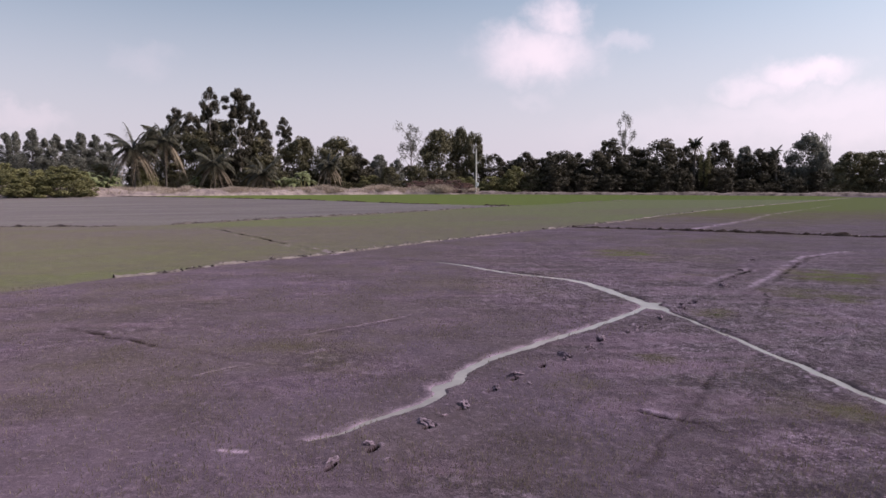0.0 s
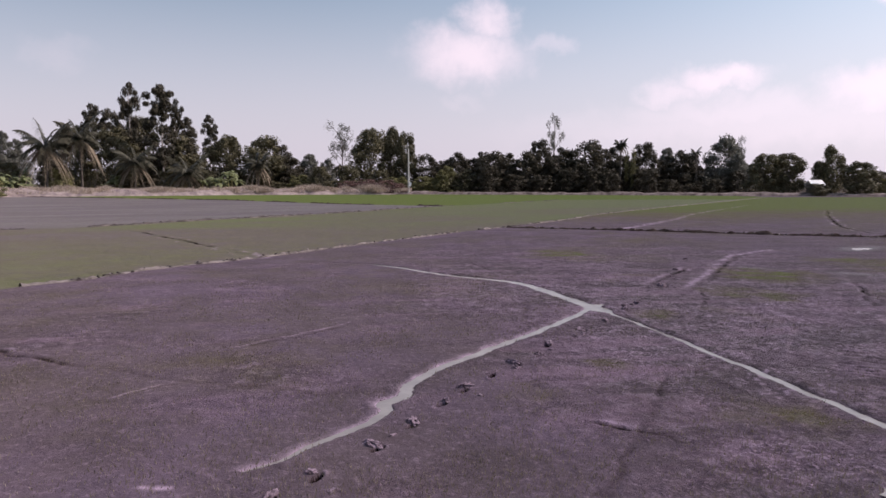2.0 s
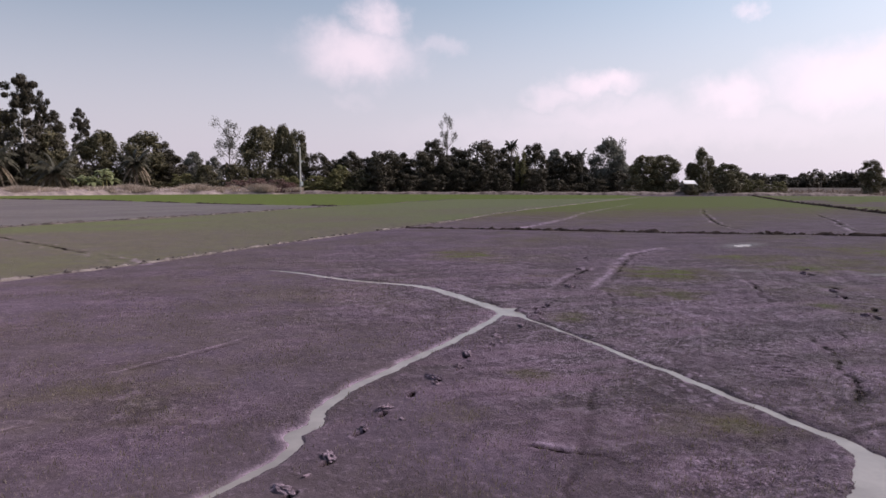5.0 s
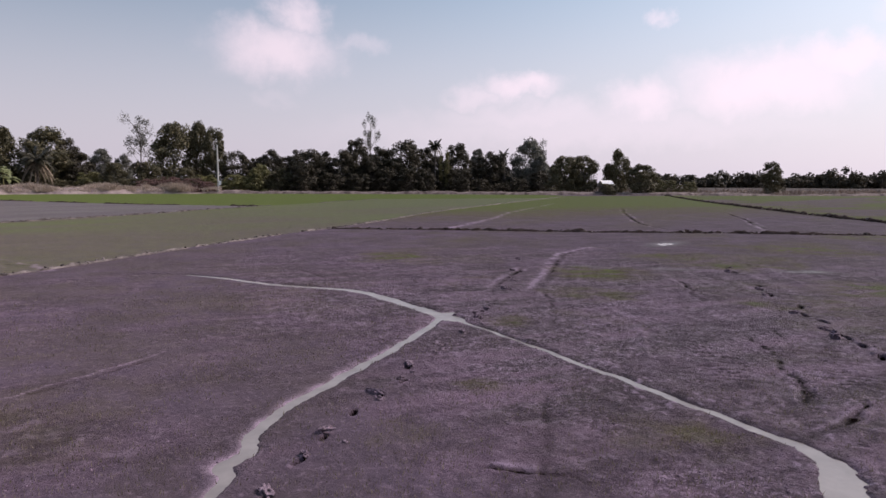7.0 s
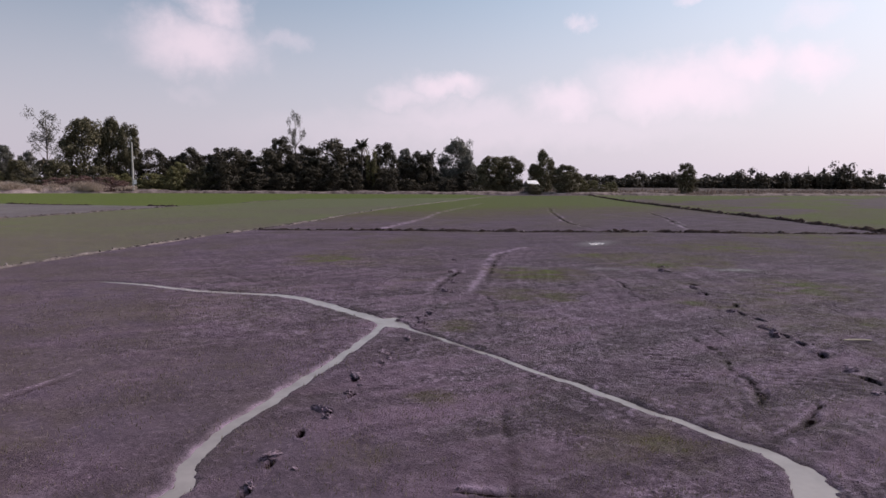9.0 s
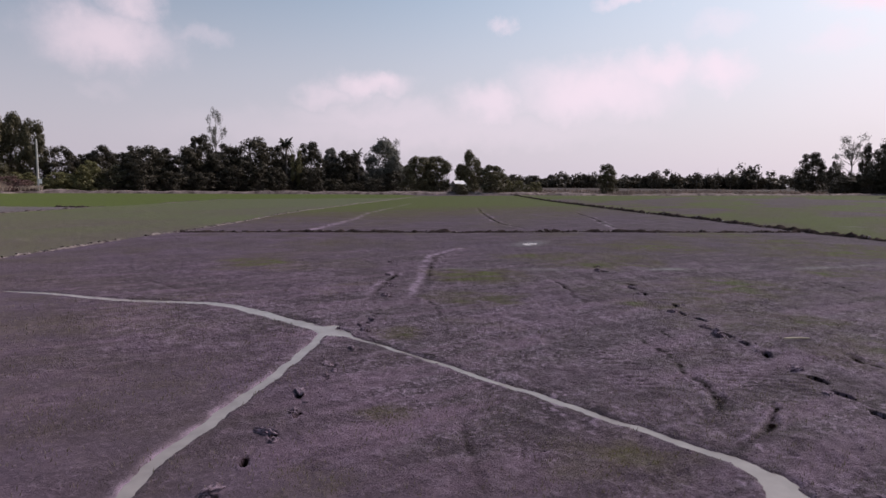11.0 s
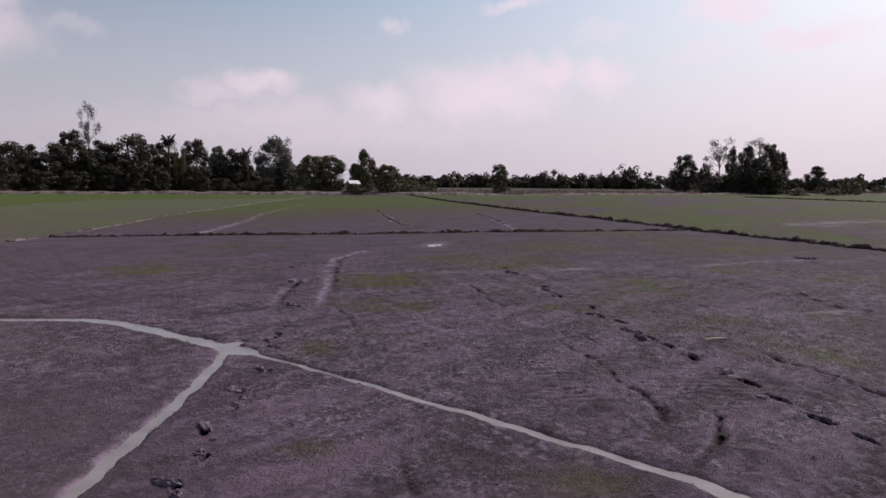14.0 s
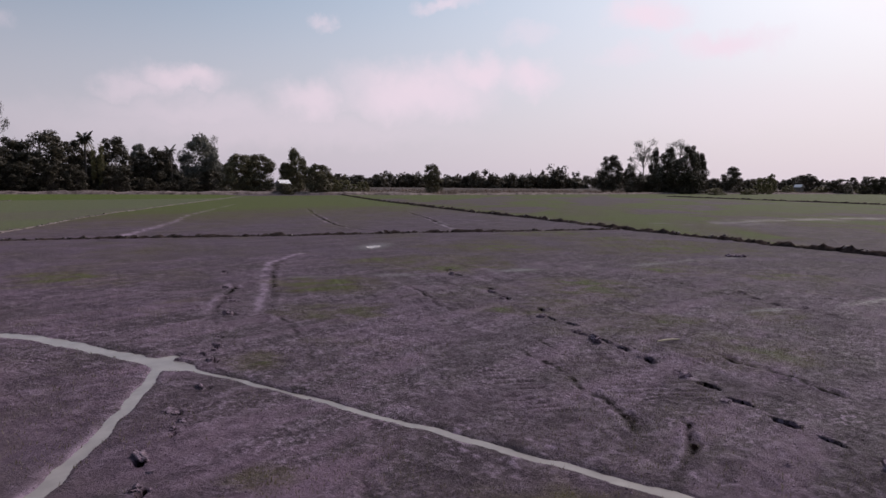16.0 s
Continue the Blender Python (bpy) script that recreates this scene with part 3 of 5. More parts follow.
def lay(x, y):
    """Height of the ground, and how green, wet and dry it is there."""
    x, y = np.asarray(x, float), np.asarray(y, float)
    r = np.hypot(x, y)
    beyond1 = y - np.interp(x, *np.array(BUND_1).T)
    beyond2 = y - np.interp(x, *np.array(BUND_2).T)
    right3 = x - np.interp(y, *np.array(BUND_3).T[::-1])
    beyond4 = y - np.interp(x, *np.array(BUND_4).T)
    beyond5 = y - np.interp(x, *np.array(BUND_5).T)
    beyond6 = x - np.interp(y, *np.array(BUND_6).T[::-1])
    edge = y - np.interp(x, *np.array(EDGE).T)
    patch = 0.6 * wave(x, y, 1.9, 3) + 0.4 * wave(x + 0.4 * y, y, 0.8, 4)
    streak = wave(x * 0.35 + y * 0.2, y * 1.4 - x * 0.8, 2.6, 5)
    near = np.clip(0.02 + 0.9 * np.clip(patch - 0.30, 0, 1) + 0.55 * np.clip(streak - 0.25, 0, 1) * np.clip((r - 7) / 6, 0.2, 1), 0, 0.5)
    near = near + 0.12 * np.clip((y - 14) / 10, 0, 1) * np.clip(0.5 + streak, 0, 1)
    drift = wave(x * 0.5 - y * 0.3, y * 0.9 + x * 0.5, 1.9, 16) + 0.5 * wave(x, y, 0.8, 17)
    near = near + 0.6 * np.clip(drift - 0.16, 0, 0.6) * np.clip((r - 8.5) / 4, 0, 1)
    wedge = np.clip((y - np.interp(x, *np.array(CHANNEL_A).T) - 0.2) / 2, 0, 1) * np.clip((3.2 - x) / 1.5, 0, 1) * np.clip((24 - y) / 4, 0, 1)
    near = (0.55 - 0.3 * np.clip((4 - x) / 2, 0, 1)) * near + wedge * (0.09 + 0.10 * patch)
    for px, py, pr in OLIVE_PATCHES:
        d = np.hypot(x - px, y - py) / pr + 0.35 * wave(x, y, 0.5 * pr + 0.1, 6)
        near = np.maximum(near, (0.58 if math.hypot(px, py) < 9 else 0.80) * np.clip(1.35 - d, 0, 1) * np.clip(0.75 + 0.5 * wave(x, y, 0.3, 7), 0, 1))
    green = near
    ribbon = np.clip(0.69 + 0.012 * np.clip(y - 28, 0, 40) + 0.14 * streak + 0.14 * wave(x * 0.6 + y * 0.3, y - x * 0.4, 4.5, 18), 0, 1)
    green = np.where((beyond1 > 0) & (x < 60), ribbon, green)
    grey = np.clip(0.34 + 0.16 * streak, 0, 1)
    green = np.where((beyond4 > 0) & (beyond5 < 0) & (x < 6), grey, green)
    green = np.where((beyond5 > 0) & (x < 22.8) & (beyond1 > 0), 0.95, green)
    between = np.clip(0.26 + 0.034 * (y - 33) + 0.14 * streak + 0.12 * patch, 0.05, 0.88)
    green = np.where((beyond1 < 0) & (beyond2 > 0) & (right3 < 0) & (x > 5.9), between, green)
    far_right = np.clip(0.80 + 0.20 * streak + 0.002 * (r - 40), 0.1, 0.9)
    green = np.where(right3 > 0, far_right, green)
    bare = np.clip(2.2 * (wave(x * 0.3 + y * 0.1, y * 1.0 - x * 0.5, 6.0, 8) + 0.4 * wave(x, y, 2.5, 9) - 0.15), 0, 1)
    green = np.where((right3 > 0) & (beyond6 < 0), green * (1 - 0.65 * bare), green)
    dry = np.clip(edge / 1.5, 0, 1)
    wet = np.where((beyond4 > 0) & (beyond5 < 0) & (x < 6), 0.50 + 0.14 * streak, 0.0)
    wet = np.where((beyond1 > 0) & (wet == 0) & (edge < 0) & (beyond5 < 0), 0.27, wet)
    for line, w in zip(FILMS, (0.4, 0.22, 0.4, 2.6, 0.06)):
        d, _ = away(x, y, line)
        w = w * (0.6 + 0.5 * wave(x, y, 0.9, 12))
        wet = np.maximum(wet, np.clip(1.2 - d / np.maximum(w, 0.05), 0, 1) * np.clip(0.3 + 0.8 * wave(x * 0.5, y, 0.6, 13), 0, 0.45 if len(line) == 3 else 1.0))
    # rough mud: lumps of three sizes, rougher past the near channel
    side_b = x - np.interp(y, *np.array(CHANNEL_B).T[:, ::-1][::-1])
    coarse = np.clip(0.42 + 0.25 * (side_b + 3.4), 0.42, 1.0)
    z = 0.012 * wave(x, y, 1.7, 21) + 0.008 * wave(x, y, 0.45, 22) * coarse + 0.010 * wave(x, y, 0.15, 23) * coarse + 0.007 * wave(x, y, 0.065, 24) * coarse
    z += 0.05 * np.clip(wave(x, y, 0.19, 25) * wave(x, y, 1.1, 28) - 0.35, 0, 1) * coarse
    ridge = 1 - np.abs(wave(x, y, 0.28, 29)) - 0.55
    z += 0.014 * ridge * coarse * np.clip(0.5 + wave(x, y, 1.3, 30), 0, 1) + 0.004
    churn = np.clip(side_b / 0.8, 0, 1) * np.clip((13.5 - r) / 5, 0, 1) * np.clip(0.55 + 0.7 * wave(x, y, 1.6, 34), 0.1, 1)
    z += churn * (0.016 * wave(x * 0.8 + y * 0.3, y * 1.5 - x * 0.5, 0.16, 26) + 0.011 * wave(x, y, 0.08, 27))
    # faint furrows along the way the field was worked
    across = 0.85 * x - 0.53 * y + 0.12 * wave(x, y, 2.2, 35)
    worked = np.clip((side_b + 0.2) / 1.5, 0, 1) * np.clip((17 - y) / 5, 0, 1) * np.clip((20 - x) / 6, 0, 1)
    worked = worked * np.clip(0.25 + 0.8 * wave(across * 0.7, (0.53 * x + 0.85 * y) * 0.25, 0.8, 36), 0, 1)
    furrow = (np.abs(((across / 0.62) % 1.0) - 0.5) * 2 - 0.5) * 2
    z += 0.020 * worked * furrow ** 3
    # pale flecks painted for the glints on the flaky crust
    glint_fleck = np.clip(1.8 * wave(x * 0.8 + y * 0.3, y * 1.5 - x * 0.5, 0.10, 65) * wave(x, y, 0.5, 66) + 0.5 * wave(x, y, 0.05, 67) - 0.18, 0, 1)
    # crests coloured dry and pale, troughs damp and dark, to strengthen the furrows' shading
    crust_shade = 0.6 * worked * (np.clip(furrow - 0.2, 0, 1) - np.clip(-furrow - 0.35, 0, 1)) * np.clip(0.6 + 0.9 * wave(x, y, 0.35, 39), 0, 1)
    # the painted glints, and darker pits between them, on the churned mud
    crust_shade = crust_shade + churn * (1.3 * glint_fleck - 0.75 * np.clip(2.0 * wave(x * 0.8 + y * 0.3, y * 1.5 - x * 0.5, 0.13, 68) * wave(x, y, 0.7, 69) - 0.45, 0, 0.8))
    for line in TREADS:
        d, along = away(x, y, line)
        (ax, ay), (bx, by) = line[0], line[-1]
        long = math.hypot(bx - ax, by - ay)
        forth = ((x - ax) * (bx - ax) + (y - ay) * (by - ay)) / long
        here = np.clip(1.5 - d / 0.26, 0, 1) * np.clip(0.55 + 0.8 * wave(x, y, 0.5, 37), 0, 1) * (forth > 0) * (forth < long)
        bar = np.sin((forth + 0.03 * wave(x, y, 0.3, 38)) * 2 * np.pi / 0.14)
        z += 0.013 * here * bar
        # lit bar tops and shaded gaps are put into the colour as well
        crust_shade = crust_shade + here * (0.35 * np.clip(bar, 0, 1) - 0.9 * np.clip(-bar - 0.1, 0, 1) + 0.12)
    # the far lip of the near channel: a small step's shade, painted as a dark strip
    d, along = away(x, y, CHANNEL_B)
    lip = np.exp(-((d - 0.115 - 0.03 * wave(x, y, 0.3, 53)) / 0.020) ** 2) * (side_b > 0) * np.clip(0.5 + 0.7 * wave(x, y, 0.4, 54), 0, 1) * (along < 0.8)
    crust_shade = crust_shade - 1.0 * lip * np.clip(1.4 - 1.2 * along, 0, 1)
    flecks = np.clip(2.5 * wave(x, y, 0.045, 55) * wave(x, y, 0.35, 56) - 0.45, 0, 1) * np.clip(1.5 - d / 0.5, 0, 1)
    crust_shade = crust_shade + 0.9 * flecks
    z = np.where(r > 60, 0, z)
    close = r < 75
    cx, cy = x[close], y[close]
    dz, wz, cr = np.zeros_like(cx), wet[close], crust_shade[close]
    for w, line in PALE_TRACKS:
        d, along = away(cx + 0.04 * wave(cx, cy, 0.3, 61), cy + 0.04 * wave(cx, cy, 0.3, 62), line)
        cr = cr + 0.9 * np.exp(-(d / w) ** 2) * np.clip(0.55 + 0.5 * wave(cx, cy, 0.3, 63) + 0.5 * wave(cx, cy, 0.08, 64), 0, 1)
    ragx, ragy = 0.05 * wave(cx, cy, 0.5, 31) + 0.035 * wave(cx, cy, 0.13, 57), 0.05 * wave(cx, cy, 0.5, 32) + 0.035 * wave(cx, cy, 0.13, 58)
    torn = wave(cx, cy, 0.09, 59)
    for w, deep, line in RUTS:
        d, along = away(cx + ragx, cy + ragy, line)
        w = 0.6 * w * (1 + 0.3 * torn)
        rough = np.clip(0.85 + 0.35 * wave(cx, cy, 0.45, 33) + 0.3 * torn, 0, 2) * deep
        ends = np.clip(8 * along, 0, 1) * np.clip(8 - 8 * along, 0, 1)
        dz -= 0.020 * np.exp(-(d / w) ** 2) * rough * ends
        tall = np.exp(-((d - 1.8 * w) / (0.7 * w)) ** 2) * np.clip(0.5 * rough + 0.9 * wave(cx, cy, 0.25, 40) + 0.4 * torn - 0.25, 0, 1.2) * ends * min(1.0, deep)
        # rut floors coloured darker, wet mud and shade together; dried ridges paler
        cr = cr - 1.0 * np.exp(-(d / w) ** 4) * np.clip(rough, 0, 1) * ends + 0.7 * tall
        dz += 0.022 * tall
    floor, calm = np.zeros_like(cx), np.ones_like(cx)
    for line, kind in ((CHANNEL_A, "a"), (CHANNEL_B, "b"), (CHANNEL_C, "c")):
        wob = 0.03 * wave(cx, cy, 0.3, 43)
        d, along = away(cx + wob, cy + 0.03 * wave(cx, cy, 0.3, 44), line)
        w = half_width(cx, cy, along, kind)
        cut = np.clip((w - d) / 0.035 + 0.5, 0, 1)
        floor = np.maximum(floor, cut)
        if kind == "a":
            # a thin film of silt spreads from the upper bank
            above = cy > np.interp(cx, *np.array(CHANNEL_A).T)
            cr = cr + 0.75 * np.exp(-np.clip(d - w, 0, 9) / 0.035) * above * np.clip(0.6 + 0.6 * wave(cx, cy, 0.2, 46), 0, 1)
        calm = np.minimum(calm, 0.3 + 0.7 * np.clip((d - w) / 0.12, 0, 1))
        wz = np.maximum(wz, 0.12 * np.exp(-(np.clip(d - w, 0, 9) / 0.05) ** 2) * (w > 0.02))
        dz += 0.012 * np.exp(-((d - w - 0.07) / 0.05) ** 2) * (0.4 + wave(cx, cy, 0.17, 45)) * (w > 0.02)
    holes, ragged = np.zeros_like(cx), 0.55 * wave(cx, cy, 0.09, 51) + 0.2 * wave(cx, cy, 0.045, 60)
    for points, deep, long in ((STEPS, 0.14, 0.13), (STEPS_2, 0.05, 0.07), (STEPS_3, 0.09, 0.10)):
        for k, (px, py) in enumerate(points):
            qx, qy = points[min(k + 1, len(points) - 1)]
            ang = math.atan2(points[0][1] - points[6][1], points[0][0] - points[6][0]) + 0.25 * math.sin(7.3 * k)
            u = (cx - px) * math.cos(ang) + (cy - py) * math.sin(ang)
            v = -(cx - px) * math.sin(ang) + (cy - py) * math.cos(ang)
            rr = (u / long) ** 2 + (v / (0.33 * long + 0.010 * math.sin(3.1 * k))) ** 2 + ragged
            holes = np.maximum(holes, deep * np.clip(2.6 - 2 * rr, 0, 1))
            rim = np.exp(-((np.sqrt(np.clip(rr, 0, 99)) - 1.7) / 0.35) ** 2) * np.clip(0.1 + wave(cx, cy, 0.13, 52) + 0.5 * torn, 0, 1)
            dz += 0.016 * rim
            # the print is coloured dark for the shade in its hole
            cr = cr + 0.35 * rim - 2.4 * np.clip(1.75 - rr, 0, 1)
    level = np.maximum((z[close] + dz) * calm, -0.006)
    pd = np.hypot((cx - PUDDLE[0]) * 0.8 + (cy - PUDDLE[1]) * 0.5, ((cy - PUDDLE[1]) * 0.9 - (cx - PUDDLE[0]) * 0.5) * 2.4)
    floor = np.maximum(floor, np.clip((0.55 - pd + 0.2 * wave(cx, cy, 0.25, 46)) / 0.1, 0, 1))
    wz = np.maximum(wz, np.clip(1.6 - pd, 0, 1) * 0.6)
    z[close] = level * (1 - floor) - 0.024 * floor - holes
    wet[close] = wz
    crust_shade[close] = cr
    lumps = np.clip(1.25 * coarse - 0.42 + 0.35 * wave(x, y, 1.4, 14) + 0.25 * wave(x, y, 0.5, 15), 0, 1)
    lumps = lumps * np.clip((26 - r) / 16, 0.15, 1)
    return z, np.clip(green * (1 - 0.5 * wet), 0, 1), np.clip(wet, 0, 1), dry, lumps, np.clip(crust_shade, -1, 1)


def ground():
    """One sheet to the horizon, fine where it is near and coarse far off."""
    turn = np.radians(np.concatenate([np.arange(-52, 93, 0.15), np.arange(93, 306, 3.0)]))
    ring = np.concatenate([[0.0, 0.8, 1.6, 2.4], 3.0 * np.exp(np.arange(0, np.log(17 / 3.0), 0.0046)), 17 * np.exp(np.arange(0, np.log(140 / 17), 0.012)), 140 * np.exp(np.arange(0, np.log(4200 / 140), 0.12))])
    t, r = np.meshgrid(turn, ring)
    x, y = r * np.sin(t) - 0.2, r * np.cos(t) + 1.2
    z, green, wet, dry, lumps, crust_shade = lay(x.ravel(), y.ravel())
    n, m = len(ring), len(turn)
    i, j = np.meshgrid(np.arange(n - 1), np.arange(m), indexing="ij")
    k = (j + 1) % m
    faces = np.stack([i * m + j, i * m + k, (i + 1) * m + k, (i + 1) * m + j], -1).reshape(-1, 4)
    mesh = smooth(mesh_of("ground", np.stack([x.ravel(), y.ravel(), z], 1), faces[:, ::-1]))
    for name, values in (("green", green), ("wet", wet), ("dry", dry), ("lumps", lumps), ("crust_shade", crust_shade)):
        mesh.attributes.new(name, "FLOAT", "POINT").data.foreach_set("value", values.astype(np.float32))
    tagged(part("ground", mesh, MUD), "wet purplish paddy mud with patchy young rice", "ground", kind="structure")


def channel(line, kind, label, level=-0.012):
    q, side, s = stations(line, 0.08)
    along = s / s[-1]
    w = 0.1 + 1.6 * np.maximum(half_width(q[:, 0], q[:, 1], along, kind), 0.02)
    rows = [np.column_stack([q + side * (w * f)[:, None], np.full(len(q), level)]) for f in (-1, 0, 1)]
    verts = np.stack(rows, 1).reshape(-1, 3)
    faces = [(3 * i + c, 3 * i + c + 1, 3 * i + c + 4, 3 * i + c + 3) for i in range(len(q) - 1) for c in range(2)]
    tagged(part("water", mesh_of("water", verts, faces), WATER), label, "water", kind="structure")


def clod_shapes():
    """A few angular lumps of earth, about 1 m across."""
    shapes = []
    for seed in range(5):
        bm = bmesh.new()
        bmesh.ops.create_icosphere(bm, subdivisions=1, radius=0.5)
        for v in bm.verts:
            v.co *= 1 + 0.7 * noise.noise(v.co * 2.3 + Vector((3.1 * seed, 0, 0)))
            v.co.z *= 0.75
        mesh = bpy.data.meshes.new("clod")
        bm.to_mesh(mesh)
        bm.free()
        mesh.materials.append(BUND_CLOD)
        shapes.append(mesh)
    return shapes


CLODS = clod_shapes()


def bund(name, line, high, wide, mat, label, seed, gaps=0.0, clods=0, reach=(0.0, 1.0), step=0.10):
    """A hand-piled ridge of earth across the field, with loose clods lying on it."""
    q, side, s = stations(line, step)
    prof = np.linspace(-1, 1, 9)
    verts = np.zeros((len(q), 9, 3))
    sway = 0.5 * wide * wave(s, s * 0, 1.5, seed + 1) + 0.3 * wide * wave(s, s * 0, 0.4, seed + 2)
    tall = high * (0.70 + 0.22 * wave(s, s * 0, 1.7, seed) + 0.28 * wave(s, s * 0, 0.45, seed + 3) + 0.22 * wave(s, s * 0, 0.2, seed + 9))
    tall = np.where(wave(s, s * 0 + 7, 3.0, seed + 4) < gaps - 1, -0.05, tall)
    broad = wide * (0.85 + 0.18 * wave(s, s * 0 + 3, 0.7, seed + 5) + 0.2 * wave(s, s * 0 + 3, 0.25, seed + 8))
    for k, f in enumerate(prof):
        p = q + side * (f * broad + sway)[:, None]
        z = tall * (1 - abs(f) ** 1.6) + high * (0.45 * wave(p[:, 0], p[:, 1], 0.2, seed + 6) + 0.35 * wave(p[:, 0], p[:, 1], 0.11, seed + 7)) * (1 - abs(f)) - (0.05 if abs(f) == 1 else 0)
        verts[:, k] = np.column_stack([p, z])
    faces = [(9 * i + c, 9 * i + c + 1, 9 * i + c + 10, 9 * i + c + 9) for i in range(len(q) - 1) for c in range(8)]
    ridge = tagged(part(name, mesh_of(name, verts.reshape(-1, 3), np.array(faces)[:, ::-1]), mat), label, "field bund", kind="structure")
    rng = np.random.default_rng(seed)
    for k in range(clods):
        i = int(rng.uniform(*reach) * (len(q) - 1))
        if tall[i] < 0:
            continue
        f = rng.normal(0, 0.45)
        x, y = q[i] + side[i] * (f * broad[i] + sway[i])
        size = max(high, 0.09) * rng.uniform(0.3, 0.85)
        z = max(0.0, tall[i] * (1 - min(1.0, abs(f)) ** 1.6)) + 0.05 * size
        lump = new("clod", CLODS[k % 5])
        lump.parent = ridge
        lump.matrix_basis = pose(x, y, z, *rng.uniform(-40, 40, 2), rng.uniform(0, 360)) @ Matrix.Diagonal((size * rng.uniform(0.9, 1.7), size, size * rng.uniform(0.7, 1.1), 1))


def bank(name, line, high, wide, mat, label, seed):
    q, side, s = stations(line, 0.6)
    prof = np.linspace(-1, 1, 11)
    verts = np.zeros((len(q), 11, 3))
    tall = high * (0.85 + 0.22 * wave(s, s * 0, 9.0, seed) + 0.15 * wave(s, s * 0, 2.5, seed + 1))
    tall *= np.clip(np.minimum(s, s[-1] - s) / 7, 0.1, 1)
    for k, f in enumerate(prof):
        p = q + side * (f * wide + 0.5 * wave(s, s * 0, 4.0, seed + 2))[:, None]
        z = tall * np.clip(1.25 * (1 - abs(f) ** 2), 0, 1) + (0.16 * wave(p[:, 0], p[:, 1], 1.6, seed + 3) + 0.12 * wave(p[:, 0], p[:, 1], 0.8, seed + 4)) * (1 - abs(f)) - (0.15 if abs(f) == 1 else 0)
        verts[:, k] = np.column_stack([p, z])
    faces = [(11 * i + c, 11 * i + c + 1, 11 * i + c + 12, 11 * i + c + 11) for i in range(len(q) - 1) for c in range(10)]
    tagged(part(name, smooth(mesh_of(name, verts.reshape(-1, 3), np.array(faces)[:, ::-1])), mat), label, "earth bank", kind="structure")


ground()
channel(CHANNEL_A, "a", "shallow channel of pale muddy water across the field")
channel(CHANNEL_B, "b", "narrow straight channel of pale muddy water", -0.0145)
channel(CHANNEL_C, "c", "curving channel of pale muddy water", -0.017)
ring = [(PUDDLE[0] + 1.1 * math.cos(k * 0.35), PUDDLE[1] + 1.1 * math.sin(k * 0.35), -0.012) for k in range(18)]
pool = bmesh.new()
pool.faces.new([pool.verts.new(p) for p in ring])
tagged(part("water", pool, WATER), "small puddle of bright standing water", "water", kind="structure")
bund("bund_1", BUND_1[3:], 0.062, 0.085, PALE_BUND, "low broken bund of pale dried mud", 61, 0.28, 290, (0.0, 0.4), 0.08)
bund("bund_2", BUND_2, 0.11, 0.18, BUND, "dark ragged bund of piled wet clods", 71, 0.12, 280, (0.0, 1.0), 0.08)
bund("bund_3", BUND_3, 0.18, 0.26, BUND, "dark bund of wet earth between two fields", 81, 0.05, 280, (0.15, 0.75))
bund("bund_4", BUND_4[1:], 0.09, 0.20, DULL_BUND, "low broken bund beside the bare grey field", 91, 0.4, 120, (0.0, 0.7))
bund("bund_5", BUND_5[:5], 0.10, 0.28, BUND, "low dark broken bund before the bright green rice", 101, 0.75, 60, (0.5, 1.0))
bund("bund_7", BUND_5[4:], 0.05, 0.16, DULL_BUND, "scattered clods of a worn-down bund in the rice", 105, 0.95, 60)
bund("bund_6", BUND_6, 0.22, 0.35, BUND, "dark bund before the far green field", 111)
bank("bank_1", EDGE[1:6] + [(4.5, 127.8)], 1.25, 3.2, DRY_BANK, "high bank of dry earth and pale grass", 121)
bank("bank_2", [(1.0, 128.0)] + EDGE[6:11], 0.6, 1.6, LOW_BANK, "low earth bank with a pale dry crest", 131)
bank("bank_3", EDGE[10:], 0.4, 1.6, LOW_BANK, "low dark earth bank at the field's end", 141)


# ------------------------------------------------------------------ plants
def tube(path, radii, sides=6):
    path = np.array(path, float)
    verts, faces = [], []
    d = np.gradient(path, axis=0)
    d /= np.linalg.norm(d, axis=1)[:, None] + 1e-9
    for p, way, r in zip(path, d, radii):
        a = np.cross(way, (0.31, 0.95, 0.07))
        a /= np.linalg.norm(a)
        b = np.cross(way, a)
        for k in range(sides):
            t = 2 * math.pi * k / sides
            verts.append(p + r * (math.cos(t) * a + math.sin(t) * b))
    for i in range(len(path) - 1):
        for k in range(sides):
            n = (k + 1) % sides
            faces.append((i * sides + k, i * sides + n, (i + 1) * sides + n, (i + 1) * sides + k))
    return np.array(verts), np.array(faces)


def joined(name, pieces):
    verts, faces, n = [], [], 0
    for v, f in pieces:
        verts.append(v)
        faces.append(np.asarray(f) + n)
        n += len(v)
    return mesh_of(name, np.concatenate(verts), np.concatenate(faces))


